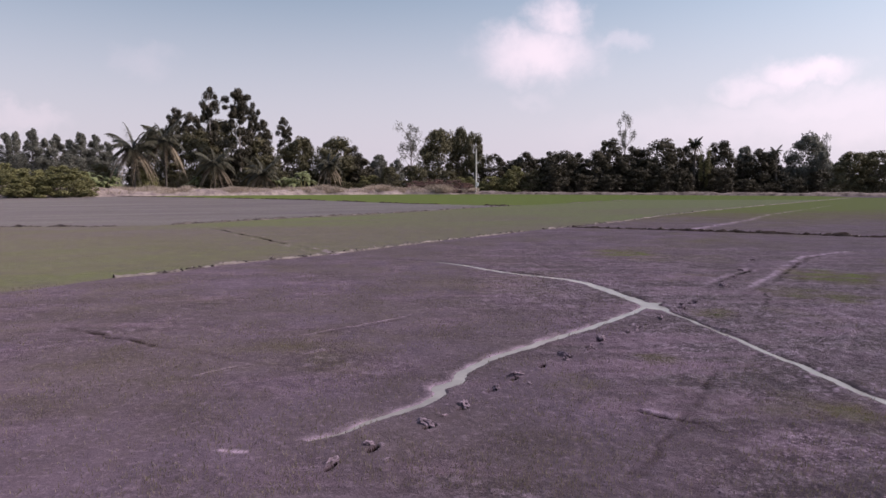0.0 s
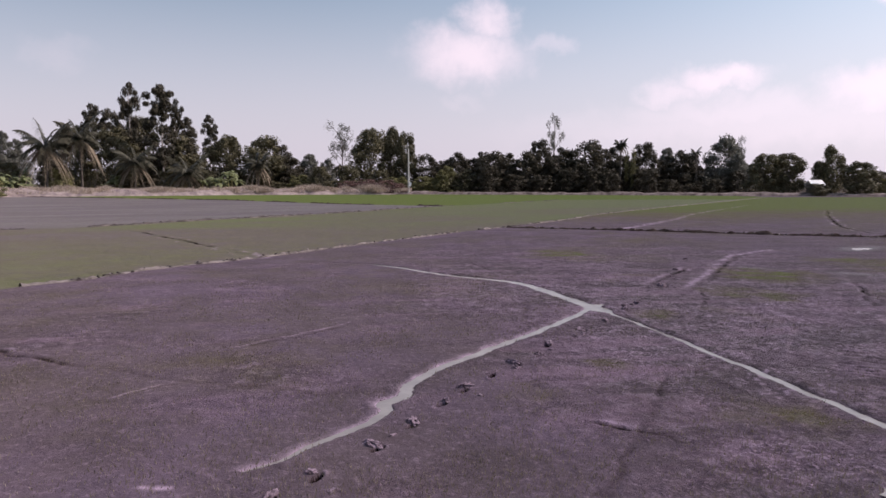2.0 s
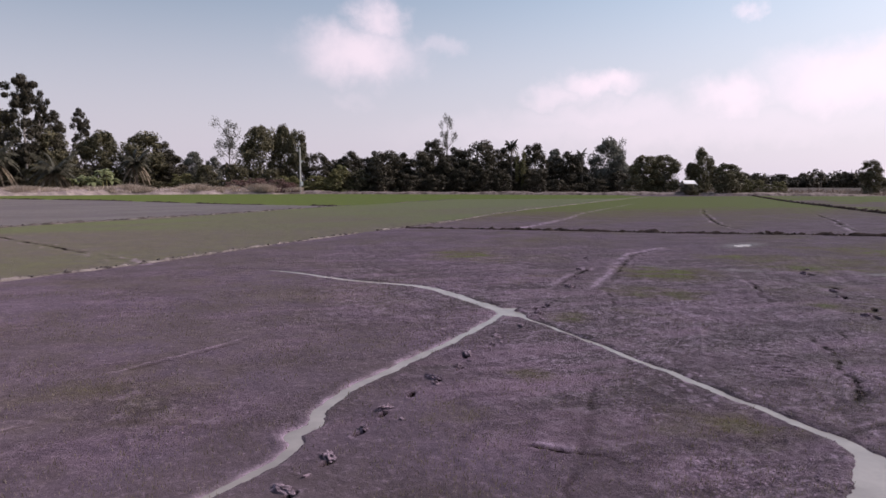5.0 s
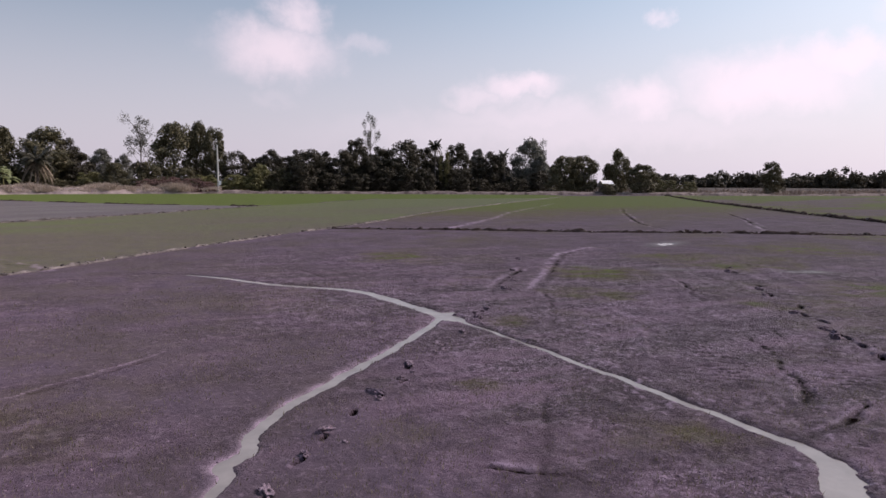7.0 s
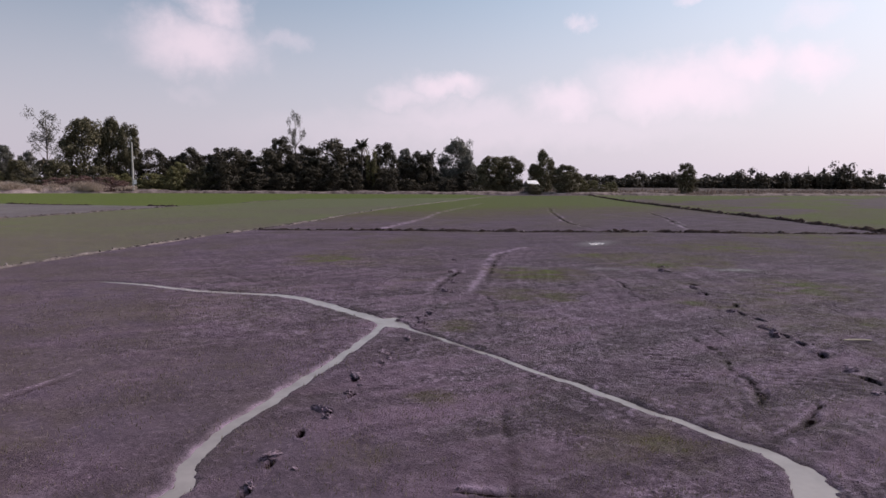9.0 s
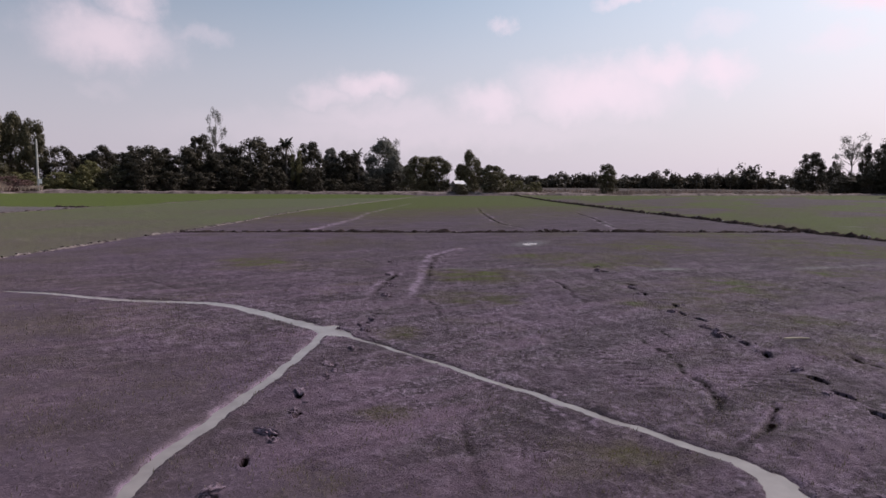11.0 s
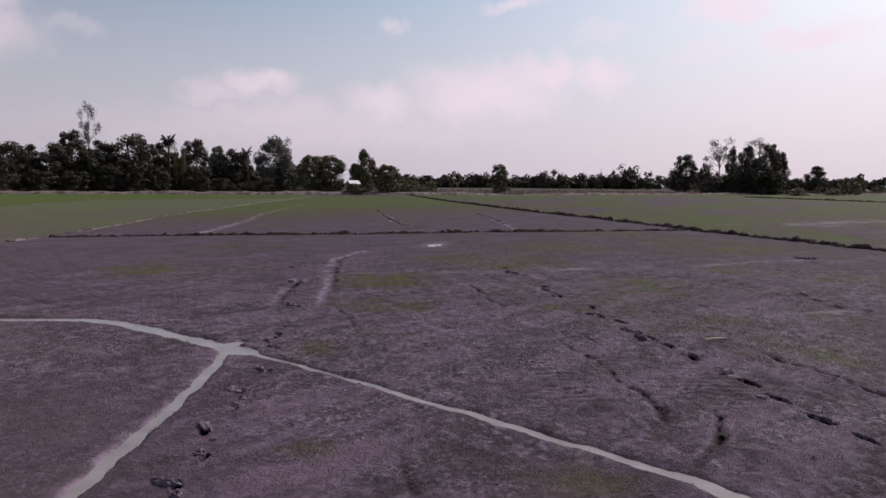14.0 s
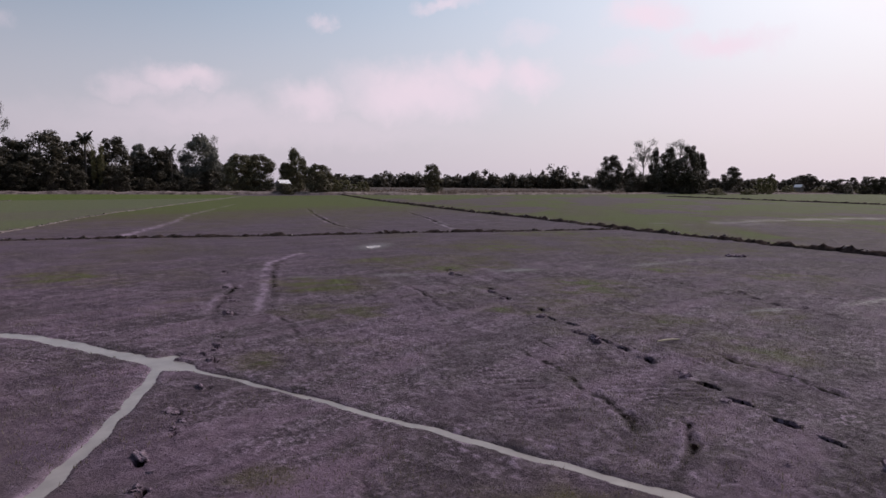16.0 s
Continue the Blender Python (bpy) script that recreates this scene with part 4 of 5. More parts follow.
def leaves(rng, at, size, slim=0.5, droop=0.0):
    """Small pointed leaves, a triangle each, at the places given (x, y, z and the way out of the crown)."""
    n = len(at)
    out = at[:, 3:] + 0.42 * rng.normal(size=(n, 3))
    at = at[:, :3]
    a = rng.normal(size=(n, 3))
    a[:, 2] -= droop
    a = np.cross(np.cross(out, a), out)
    a /= np.linalg.norm(a, axis=1)[:, None] + 1e-9
    b = np.cross(out, a)
    b /= np.linalg.norm(b, axis=1)[:, None] + 1e-9
    s = size * rng.uniform(0.6, 1.4, (n, 1))
    v = np.stack([at - a * s * 0.4 - b * s * slim * 0.5, at - a * s * 0.4 + b * s * slim * 0.5, at + a * s * 0.6], 1).reshape(-1, 3)
    return v, np.arange(3 * n).reshape(n, 3)


def lobe(rng, centre, radius, count, squash=0.8):
    d = rng.normal(size=(count, 3))
    d /= np.linalg.norm(d, axis=1)[:, None]
    way = d.copy()
    d *= (rng.uniform(0.15, 1.0, (count, 1)) ** 0.45) * radius * rng.uniform(0.85, 1.15, (count, 1))
    d[:, 2] *= squash
    return np.hstack([np.asarray(centre) + d, way])


def woody(kind, seed):
    """Trunk and crown of a tree 10 m high and about 8 m wide: (trunk pieces, leaf places, leaf size, slimness)."""
    rng = np.random.default_rng(seed)
    wood, puffs = [], []

    def limb(p0, p1, r0, r1, bend=0.4):
        p0, p1 = np.array(p0, float), np.array(p1, float)
        s = np.linspace(0, 1, 5)[:, None]
        mid = rng.normal(size=3) * bend
        wood.append(tube(p0 + (p1 - p0) * s + mid * (s * (1 - s)), np.linspace(r0, r1, 5), 5))
    if kind == "broad":
        limb((0, 0, -0.3), (0.2, 0.1, 4.5), 0.26, 0.16)
        for k in range(52):
            t, h = rng.uniform(0, 2 * math.pi), rng.uniform(0.04, 0.95)
            out = 3.4 * math.sin(math.pi * min(1, h * 0.68 + 0.29)) ** 0.7 * rng.uniform(0.6, 1.0)
            p = (out * math.cos(t), out * math.sin(t), h * 9.5)
            if k % 3 == 0:
                limb((0.1, 0, min(4.2, 0.8 + 3 * h)), p, 0.08, 0.025)
            puffs.append(lobe(rng, p, rng.uniform(0.6, 1.25), 180, 0.8))
        puffs.append(lobe(rng, (0, 0, 4.4), 2.7, 1500, 1.65))
        puffs.append(lobe(rng, (0, 0, 1.2), 2.8, 700, 0.5))
        return wood, np.concatenate(puffs), 0.30, 0.7
    if kind == "tall":
        limb((0, 0, -0.3), (0.25, 0.1, 5), 0.14, 0.11, 0.3)
        limb((0.25, 0.1, 5), (0.1, 0, 9.4), 0.11, 0.04, 0.3)
        for k in range(13):
            h, t = 9.3 - 6.2 * (k / 12) ** 1.15, 2.4 * k + rng.uniform(-0.6, 0.6)
            out = rng.uniform(0.4, 1.8) * min(1, 0.4 + 0.25 * k)
            for j in range(4):
                p = (out * math.cos(t) + rng.normal(0, 0.5), out * math.sin(t) + rng.normal(0, 0.5), h + rng.normal(0, 0.38))
                puffs.append(lobe(rng, p, rng.uniform(0.35, 0.95), 170, 0.6))
            limb((0.15, 0, h - 1.3), (out * math.cos(t), out * math.sin(t), h), 0.06, 0.02)
        return wood, np.concatenate(puffs), 0.25, 0.6
    if kind == "sparse":
        limb((0, 0, -0.3), (0.1, 0.1, 6), 0.13, 0.09, 0.2)
        limb((0.1, 0.1, 6), (0.1, 0, 9.7), 0.09, 0.02, 0.2)
        for k in range(17):
            h, t = rng.uniform(4.4, 9.7), rng.uniform(0, 2 * math.pi)
            out = rng.uniform(0.8, 3.6) * (1.1 - 0.045 * h)
            p = (out * math.cos(t), out * math.sin(t), h + rng.uniform(0, 0.5))
            limb((0.1, 0.05, h - 1.6), p, 0.055, 0.018, 0.7)
            puffs.append(lobe(rng, p, rng.uniform(0.6, 1.2), 110, 0.9))
        return wood, np.concatenate(puffs), 0.24, 0.55
    if kind == "feather":
        limb((0, 0, -0.3), (0.1, 0.1, 9.7), 0.13, 0.02, 0.3)
        for k in range(78):
            h, t = rng.uniform(0.8, 9.8), rng.uniform(0, 2 * math.pi)
            out = rng.uniform(0.3, 1.0) * (0.1 + 3.3 * (1 - h / 10.3))
            p = (out * math.cos(t), out * math.sin(t), h)
            if k % 2:
                limb((0, 0, h - 0.6), p, 0.035, 0.012, 0.2)
            puffs.append(lobe(rng, p, rng.uniform(0.5, 0.85) * (1.1 - 0.08 * h), 150, 1.9))
        return wood, np.concatenate(puffs), 0.22, 0.4
    if kind == "vine":
        limb((0, 0, -0.3), (0.2, 0.1, 8), 0.2, 0.1)
        for k in range(12):
            t, top = rng.uniform(0, 2 * math.pi), rng.uniform(4, 9.3)
            out = rng.uniform(0.5, 3.2)
            for step in range(4):
                z = top - step * rng.uniform(0.7, 1.3)
                if z > 0.5:
                    puffs.append(lobe(rng, (out * math.cos(t), out * math.sin(t), z), rng.uniform(0.6, 1.1), 80, 1.2))
        return wood, np.concatenate(puffs), 0.36, 0.5
    # a bush: many stems from the ground
    for k in range(58):
        t, h = rng.uniform(0, 2 * math.pi), rng.uniform(0.03, 0.92)
        out = 3.7 * math.sqrt(max(0.05, 1 - (h - 0.1) ** 2 * 1.05)) * rng.uniform(0.5, 1.0) * (1.15 - 0.45 * h)
        p = (out * math.cos(t), out * math.sin(t), h * 9.2)
        if k % 3 == 0:
            limb((0.25 * math.cos(t), 0.25 * math.sin(t), -0.3), p, 0.07, 0.02)
        puffs.append(lobe(rng, p, rng.uniform(0.45, 1.0), 145, 0.95))
    puffs.append(lobe(rng, (0, 0, 3.0), 3.0, 1300, 1.2))
    return wood, np.concatenate(puffs), 0.35, 0.55


def frond(rng, root, yaw, rise, length, droop, wide):
    """A feathered palm leaf: a bent rib with hanging leaflets."""
    s = np.linspace(0, 1, 12)
    out = length * (s - 0.18 * s * s)
    z = rise * length * s - droop * length * s ** 2.1
    rib = np.column_stack([root[0] + out * math.cos(yaw), root[1] + out * math.sin(yaw), root[2] + z])
    pieces = [tube(rib, np.linspace(0.05, 0.012, 12), 4)]
    across = np.array([-math.sin(yaw), math.cos(yaw), 0])
    verts, faces = [], []
    for k in np.linspace(0.10, 0.99, 34):
        p = np.array([np.interp(k, s, rib[:, c]) for c in range(3)])
        ahead = np.array([math.cos(yaw), math.sin(yaw), -0.25])
        long = wide * math.sin(math.pi * min(0.96, k * 0.82 + 0.16)) * rng.uniform(0.8, 1.1)
        for side in (-1, 1):
            tip = p + across * side * long * 0.75 + ahead * long * 0.45 - np.array([0, 0, long * rng.uniform(0.35, 0.75)])
            n = len(verts)
            verts += [p - ahead * 0.07, p + ahead * 0.10, tip + ahead * 0.05, tip - ahead * 0.03]
            faces.append((n, n + 1, n + 2, n + 3))
    pieces.append((np.array(verts), np.array(faces)))
    return pieces


MASTERS, COUNTS = {}, {}
KINDS = {
    # kind: (name, shape, variants, bark, leaves, width of the model, label, category)
    "broadleaf": ("broadleaf_tree", "broad", 5, BARK, LEAF_DARK, 7.6, "dense dark-green broadleaf tree beyond the field bank", "tree"),
    "leafy": ("broadleaf_tree", "broad", 3, BARK, LEAF, 7.6, "round olive-green broadleaf tree beside the field", "tree"),
    "eucalyptus": ("eucalyptus_tree", "tall", 4, PALE_BARK, LEAF_DARK, 5.6, "tall eucalyptus with a pale trunk and dark clumped crown", "tree"),
    "sparse": ("thin_tree", "sparse", 3, BARK, LEAF_GREY, 6.0, "thin tall tree with a sparse see-through crown", "tree"),
    "grey": ("grey_leaved_tree", "broad", 2, PALE_BARK, LEAF_GREY, 7.6, "tall grey-green tree with pale stems and ragged top", "tree"),
    "feathery": ("casuarina_tree", "feather", 3, BARK, LEAF_GREY, 5.6, "feathery grey-green conifer-like tree in a row", "tree"),
    "vine": ("vine_covered_tree", "vine", 1, BARK, LEAF_VINE, 7.0, "tree draped with yellowish hanging vines", "tree"),
    "bush": ("bush", "bush", 4, BARK, LEAF, 8.6, "dense green bush at the foot of the trees", "bush"),
    "dark_bush": ("bush", "bush", 3, BARK, LEAF_DARK, 8.6, "dark low bush under the trees", "bush"),
    "green_bush": ("bush", "bush", 2, BARK, LEAF_BUSH, 8.6, "wide sunlit olive-green bush on the field bank", "bush"),
    "red_bush": ("dry_shrub", "bush", 1, BARK, LEAF_RED, 8.6, "low reddish dry shrub on the bank", "shrub"),
    "scrub": ("scrub_shrub", "bush", 2, BARK, LEAF_VINE, 8.6, "low straggly scrub on dry ground", "shrub"),
}


def plant(kind, x, y, high, wide):
    """A tree or bush of that height and width, copied from a few grown models of its kind."""
    name, shape, variants, bark, leaf, model, label, category = KINDS[kind]
    n = COUNTS[kind] = COUNTS.get(kind, -1) + 1
    v = n % variants
    scale = Vector((wide / model, wide / model, high / 10))
    turn = pose(x, y, 0, 0, 0, (n * 137.5) % 360)
    if (kind, v) not in MASTERS:
        wood, at, size, slim = woody(shape, sum(map(ord, kind)) * 10 + v)
        rng = np.random.default_rng(v + 5)
        root = new(name)
        part("trunk", joined("trunk", wood), bark, root)
        part("crown", mesh_of("crown", *leaves(rng, at, size, slim, 0.4)), leaf, root)
        root.matrix_basis = turn @ Matrix.Diagonal((*scale, 1))
        MASTERS[kind, v] = root, scale
        return tagged(root, label, category, group=category + "s along the field")
    root, first = MASTERS[kind, v]
    return copy_thing(root, turn @ Matrix.Diagonal((*(s / f for s, f in zip(scale, first)), 1)))


def coconut(x, y, high, wide, seed, fresh=24, dry=17, name="coconut_palm", label="coconut palm with drooping fronds and dry skirt"):
    rng = np.random.default_rng(seed)
    root = new(name)
    root.matrix_basis = pose(x, y, 0)
    top = (rng.uniform(-0.4, 0.4), rng.uniform(-0.4, 0.4), high - 0.42 * wide)
    s = np.linspace(0, 1, 8)[:, None]
    part("trunk", joined("trunk", [tube(np.array(top) * s + np.array((0.5, 0.2, 0)) * s * (1 - s), np.linspace(0.24, 0.15, 8), 8)]), PALM_BARK, root)
    for k in range(fresh):
        yaw, tier = k * 2.399 + rng.uniform(-0.2, 0.2), k / fresh
        blade = frond(rng, top, yaw, 1.5 - 1.45 * tier + rng.uniform(-0.15, 0.15), wide * rng.uniform(0.50, 0.66), 0.66 + 0.2 * tier, wide * 0.135)
        part("frond", joined("frond", blade), PALM_LEAF, root)
    for k in range(dry):
        blade = frond(rng, (top[0], top[1], top[2] - 0.1), k * 0.42 + rng.uniform(-0.2, 0.2), rng.uniform(-0.75, -0.1), wide * rng.uniform(0.45, 0.66), 0.85, wide * 0.08)
        part("dry_frond", joined("dry_frond", blade), PALM_DRY, root, "hanging dry straw-coloured frond")
    tagged(root, label, "palm tree", group="palms in the tree line")


def banana(x, y, high, wide, seed):
    rng = np.random.default_rng(seed)
    root = new("banana_plant")
    root.matrix_basis = pose(x, y, 0)
    for k in range(7):
        px, py, h = rng.uniform(-0.34, 0.34) * wide, rng.uniform(-0.34, 0.34) * wide, high * rng.uniform(0.12, 0.58)
        part("stem", joined("stem", [tube([(px, py, -0.2), (px, py, h * 0.5), (px, py, h)], (0.14, 0.12, 0.08), 6)]), LEAF_BUSH, root)
        for j in range(9):
            yaw, long = j * 0.72 + rng.uniform(-0.3, 0.3), high * rng.uniform(0.35, 0.52)
            lift = rng.uniform(0.6, 1.15)
            s = np.linspace(0, 1, 6)
            out, z = 0.62 * long * s, h + long * (lift * s - 0.85 * s ** 2)
            w = 0.15 * long * np.sin(np.pi * np.clip(s, 0.06, 0.97))
            mid = np.column_stack([px + out * math.cos(yaw), py + out * math.sin(yaw), z])
            side = np.array([-math.sin(yaw), math.cos(yaw), -0.35])
            v = np.concatenate([mid + side * w[:, None], mid, mid + side * (-1, -1, 1) * w[:, None]])
            part("leaf", mesh_of("leaf", v, [(i + 6 * c, i + 1 + 6 * c, i + 7 + 6 * c, i + 6 + 6 * c) for i in range(5) for c in range(2)]), LEAF_BRIGHT, root)
    tagged(root, "light-green banana clump with broad arching leaves", "banana plant", group="banana plants")


for row in [(-122.2, 187.4, 16.1, 5.4), (-122.8, 192.5, 16.9, 4.6), (-111.7, 182.4, 17.0, 5.6), (-114.3, 192.3, 15.0, 4.6), (-106.4, 184.3, 15.5, 5.7), (-102.0, 188.4, 16.4, 5.8), (-109.9, 197.3, 15.0, 4.7), (-98.5, 190.3, 15.8, 5.2), (-96.0, 192.2, 14.0, 4.6)]:
    plant("feathery", *row[:3], row[3] * 2.4)
for row in [(-60.8, 152.5, 19.2, 4.7), (-58.3, 154.4, 18.6, 4.7), (-51.5, 148.8, 22.8, 5.0), (-43.4, 142.7, 22.3, 6.8), (-42.6, 150.5, 20.0, 4.1), (-40.6, 152.2, 16.6, 4.7), (-41.9, 177.6, 19.3, 4.8)]:
    plant("eucalyptus", row[0], row[1], row[2] * 0.985, row[3] * 1.3)
for row in [(-54.1, 148.0, 14.5, 8.6), (-50.4, 152.2, 17.1, 7.8), (-42.1, 151.8, 13.0, 8.3), (-64.4, 152.0, 15.1, 6.2), (-45.7, 149.5, 9.8, 7.7), (-31.7, 147.8, 12.8, 7.2), (-23.8, 147.8, 12.8, 8.1), (-20.6, 151.6, 10.7, 5.1), (-18.7, 149.4, 8.4, 5.9), (-0.8, 152.0, 15.1, 7.6), (3.6, 154.1, 15.6, 5.1), (7.1, 149.9, 14.0, 4.5), (11.1, 147.4, 8.9, 5.8), (15.7, 151.3, 7.7, 4.1), (17.8, 147.4, 9.3, 5.4), (21.9, 151.3, 7.9, 5.1), (24.8, 149.4, 9.5, 5.4)]:
    plant("leafy" if row[2] > 12.5 else "broadleaf", row[0], row[1], row[2] * 1.02, row[3] * 1.4)
for row in [(24.1, 137.3, 8.8, 5.3), (27.4, 139.3, 8.5, 3.6), (30.8, 135.3, 8.7, 3.9), (34.3, 137.5, 11.0, 3.8), (39.7, 137.4, 9.7, 4.9), (43.2, 133.5, 11.0, 5.6), (49.0, 137.4, 9.7, 4.0), (51.3, 135.2, 8.0, 3.9), (55.3, 133.4, 10.3, 4.1), (62.5, 131.3, 8.9, 4.5), (66.2, 135.3, 8.7, 3.5), (61.9, 137.2, 8.1, 3.6), (36.9, 135.2, 7.6, 4.4)]:
    plant("broadleaf", row[0], row[1], row[2] * 1.05, row[3] * 1.85)
for row in [(197.2, 102.2, 11.9, 7.8), (193.3, 93.8, 9.3, 3.6), (193.9, 86.3, 14.1, 3.6), (190.2, 80.7, 13.8, 6.3), (194.4, 76.0, 14.5, 6.0), (199.4, 74.7, 12.0, 4.7), (182.1, 86.2, 5.2, 6.2), (184.4, 81.3, 6.4, 6.2), (188.4, 77.0, 8.6, 6.6), (191.3, 73.4, 6.7, 5.7), (218.9, 71.4, 8.5, 5.8), (277.8, 62.7, 7.5, 8.5), (270.3, 51.0, 5.5, 7.3), (288.7, 49.7, 6.3, 4.8), (277.7, 42.6, 6.5, 6.6), (280.8, 38.9, 6.3, 6.2)]:
    plant("broadleaf", row[0], row[1], row[2] * 1.03, row[3] * 1.25)
for row in [(69.7, 113.5, 7.6, 7.5), (72.8, 111.7, 7.6, 7.5), (79.3, 109.3, 8.9, 5.2), (79.1, 102.3, 5.8, 6.6), (79.3, 112.3, 6.2, 4.0), (116.2, 106.8, 6.9, 5.2)]:
    plant("leafy", row[0], row[1], row[2] * 1.04, row[3] * 1.0)
for row in [(-7.7, 162.1, 15.7, 5.4), (41.6, 152.3, 17.8, 4.7), (81.2, 141.6, 12.3, 2.7), (185.8, 85.9, 14.6, 6.8), (192.6, 78.1, 15.3, 6.8)]:
    plant("sparse", *row[:3], row[3] * (1.45 if row[0] < 0 else 1.35 if row[0] > 100 else 0.95))
for row in [(-15.2, 159.5, 9.4, 4.4), (-11.4, 161.4, 8.4, 3.9), (64.6, 143.5, 10.5, 3.5), (71.5, 131.6, 12.4, 7.2), (72.5, 128.0, 8.5, 4.5), (76.0, 130.0, 6.0, 5.0)]:
    plant("grey", row[0], row[1], row[2] * 1.02, row[3] * 1.25)
for row in [(51.6, 129.3, 8.9, 3.8)]:
    plant("vine", *row)
for row in [(-66.3, 102.8, 4.8, 6.7), (-66.0, 106.9, 5.1, 5.5), (-60.4, 105.9, 5.2, 6.9), (-60.3, 110.8, 4.8, 4.2), (-82.6, 126.1, 6.7, 5.2), (-72.6, 126.1, 6.2, 5.2)]:
    plant("green_bush", row[0] * 0.93, row[1] * 0.93, row[2] * 0.97, row[3] * 1.35)
for row in [(-61.9, 120.9, 4.6, 3.7), (-54.5, 122.8, 3.8, 3.8), (-11.3, 140.9, 4.5, 4.3), (-5.1, 136.9, 4.6, 5.0), (-15.8, 142.9, 3.9, 4.8), (-20.1, 142.8, 3.5, 4.4), (-8.4, 142.9, 3.7, 3.9), (1.1, 138.9, 3.9, 4.7), (5.0, 141.0, 5.2, 5.6), (10.5, 140.0, 5.1, 5.5), (14.7, 138.9, 4.7, 4.7), (18.8, 138.0, 5.1, 5.5), (23.4, 137.9, 4.7, 5.0)]:
    plant("bush" if math.sin(2.1 * row[0]) > 0 else "green_bush", row[0], row[1], row[2] * (1.1 + 0.35 * math.sin(row[0])), row[3] * 1.5)
for row in [(23.1, 128.8, 4.0, 5.0), (27.7, 128.8, 3.8, 5.4), (33.1, 126.8, 4.0, 5.3), (38.4, 126.8, 4.0, 5.3), (42.6, 124.9, 5.2, 5.3), (45.9, 124.8, 4.0, 4.5), (53.2, 124.8, 4.0, 5.3), (58.0, 124.8, 4.4, 5.3), (61.9, 122.7, 3.3, 4.4), (66.3, 122.7, 3.3, 4.8), (71.0, 122.7, 3.3, 4.4)]:
    plant("dark_bush", row[0], row[1] + 3, row[2] * (1.15 + 0.45 * math.sin(1.7 * row[0])), row[3] * 1.45)
for row in [(85.4, 104.8, 3.3, 2.4), (88.0, 105.1, 3.1, 3.6), (92.0, 104.0, 2.9, 3.3), (87.8, 101.8, 2.2, 3.2), (82.8, 104.3, 2.8, 2.3), (219.2, 62.2, 5.6, 5.7), (250.6, 67.6, 7.7, 3.4), (174.7, 61.4, 2.0, 5.0), (194.4, 59.3, 2.0, 4.3), (246.4, 61.4, 3.2, 4.6), (268.7, 56.3, 2.7, 6.3), (278.6, 44.6, 3.2, 5.7)]:
    plant("scrub", *row[:3], row[3] * 1.2)
for row in [(-57.0, 126.0, 6.0, 7.0), (-52.0, 130.0, 7.0, 7.0), (-47.5, 133.0, 6.0, 7.0), (-39.0, 134.0, 6.0, 7.0), (-33.5, 137.0, 5.5, 7.0), (72.2, 102.6, 2.3, 5.2)]:
    plant("bush", *row)
for row in [(-1.5, 131.2, 2.7, 5.0), (2.2, 130.6, 2.5, 4.5), (-5.0, 132.0, 2.4, 4.0), (4.4, 131.0, 2.0, 3.5)]:
    plant("red_bush", row[0], row[1] - 1.2, row[2] * 1.25, row[3] * 1.5)
for k, row in enumerate([(-56.3, 121.6, 12.1, 8.7), (-52.2, 125.7, 13.3, 7.7), (-44.4, 129.3, 9.0, 7.5), (-34.6, 129.2, 7.2, 7.5), (-23.8, 139.3, 8.3, 5.9)]):
    coconut(*row[:3], row[3] * 1.05, 300 + k)
coconut(49.8, 132.5, 11.0, 3.0, 351, 34, 12, "slender_palm", "slender palm top rising above the dark trees")
coconut(64.6, 129.3, 9.1, 2.4, 352, 12, 0, "slender_palm", "slender palm with a thin bare trunk")
for k, row in enumerate([(-60.6, 113.9, 5.8, 4.2), (-58.8, 116.5, 6.2, 4.6), (-48.3, 129.0, 5.5, 4.4), (-61.4, 123.1, 6.8, 2.9), (-29.0, 131.0, 6.3, 7.5), (-30.2, 129.8, 4.9, 6.0)]):
    banana(*row, 400 + k)


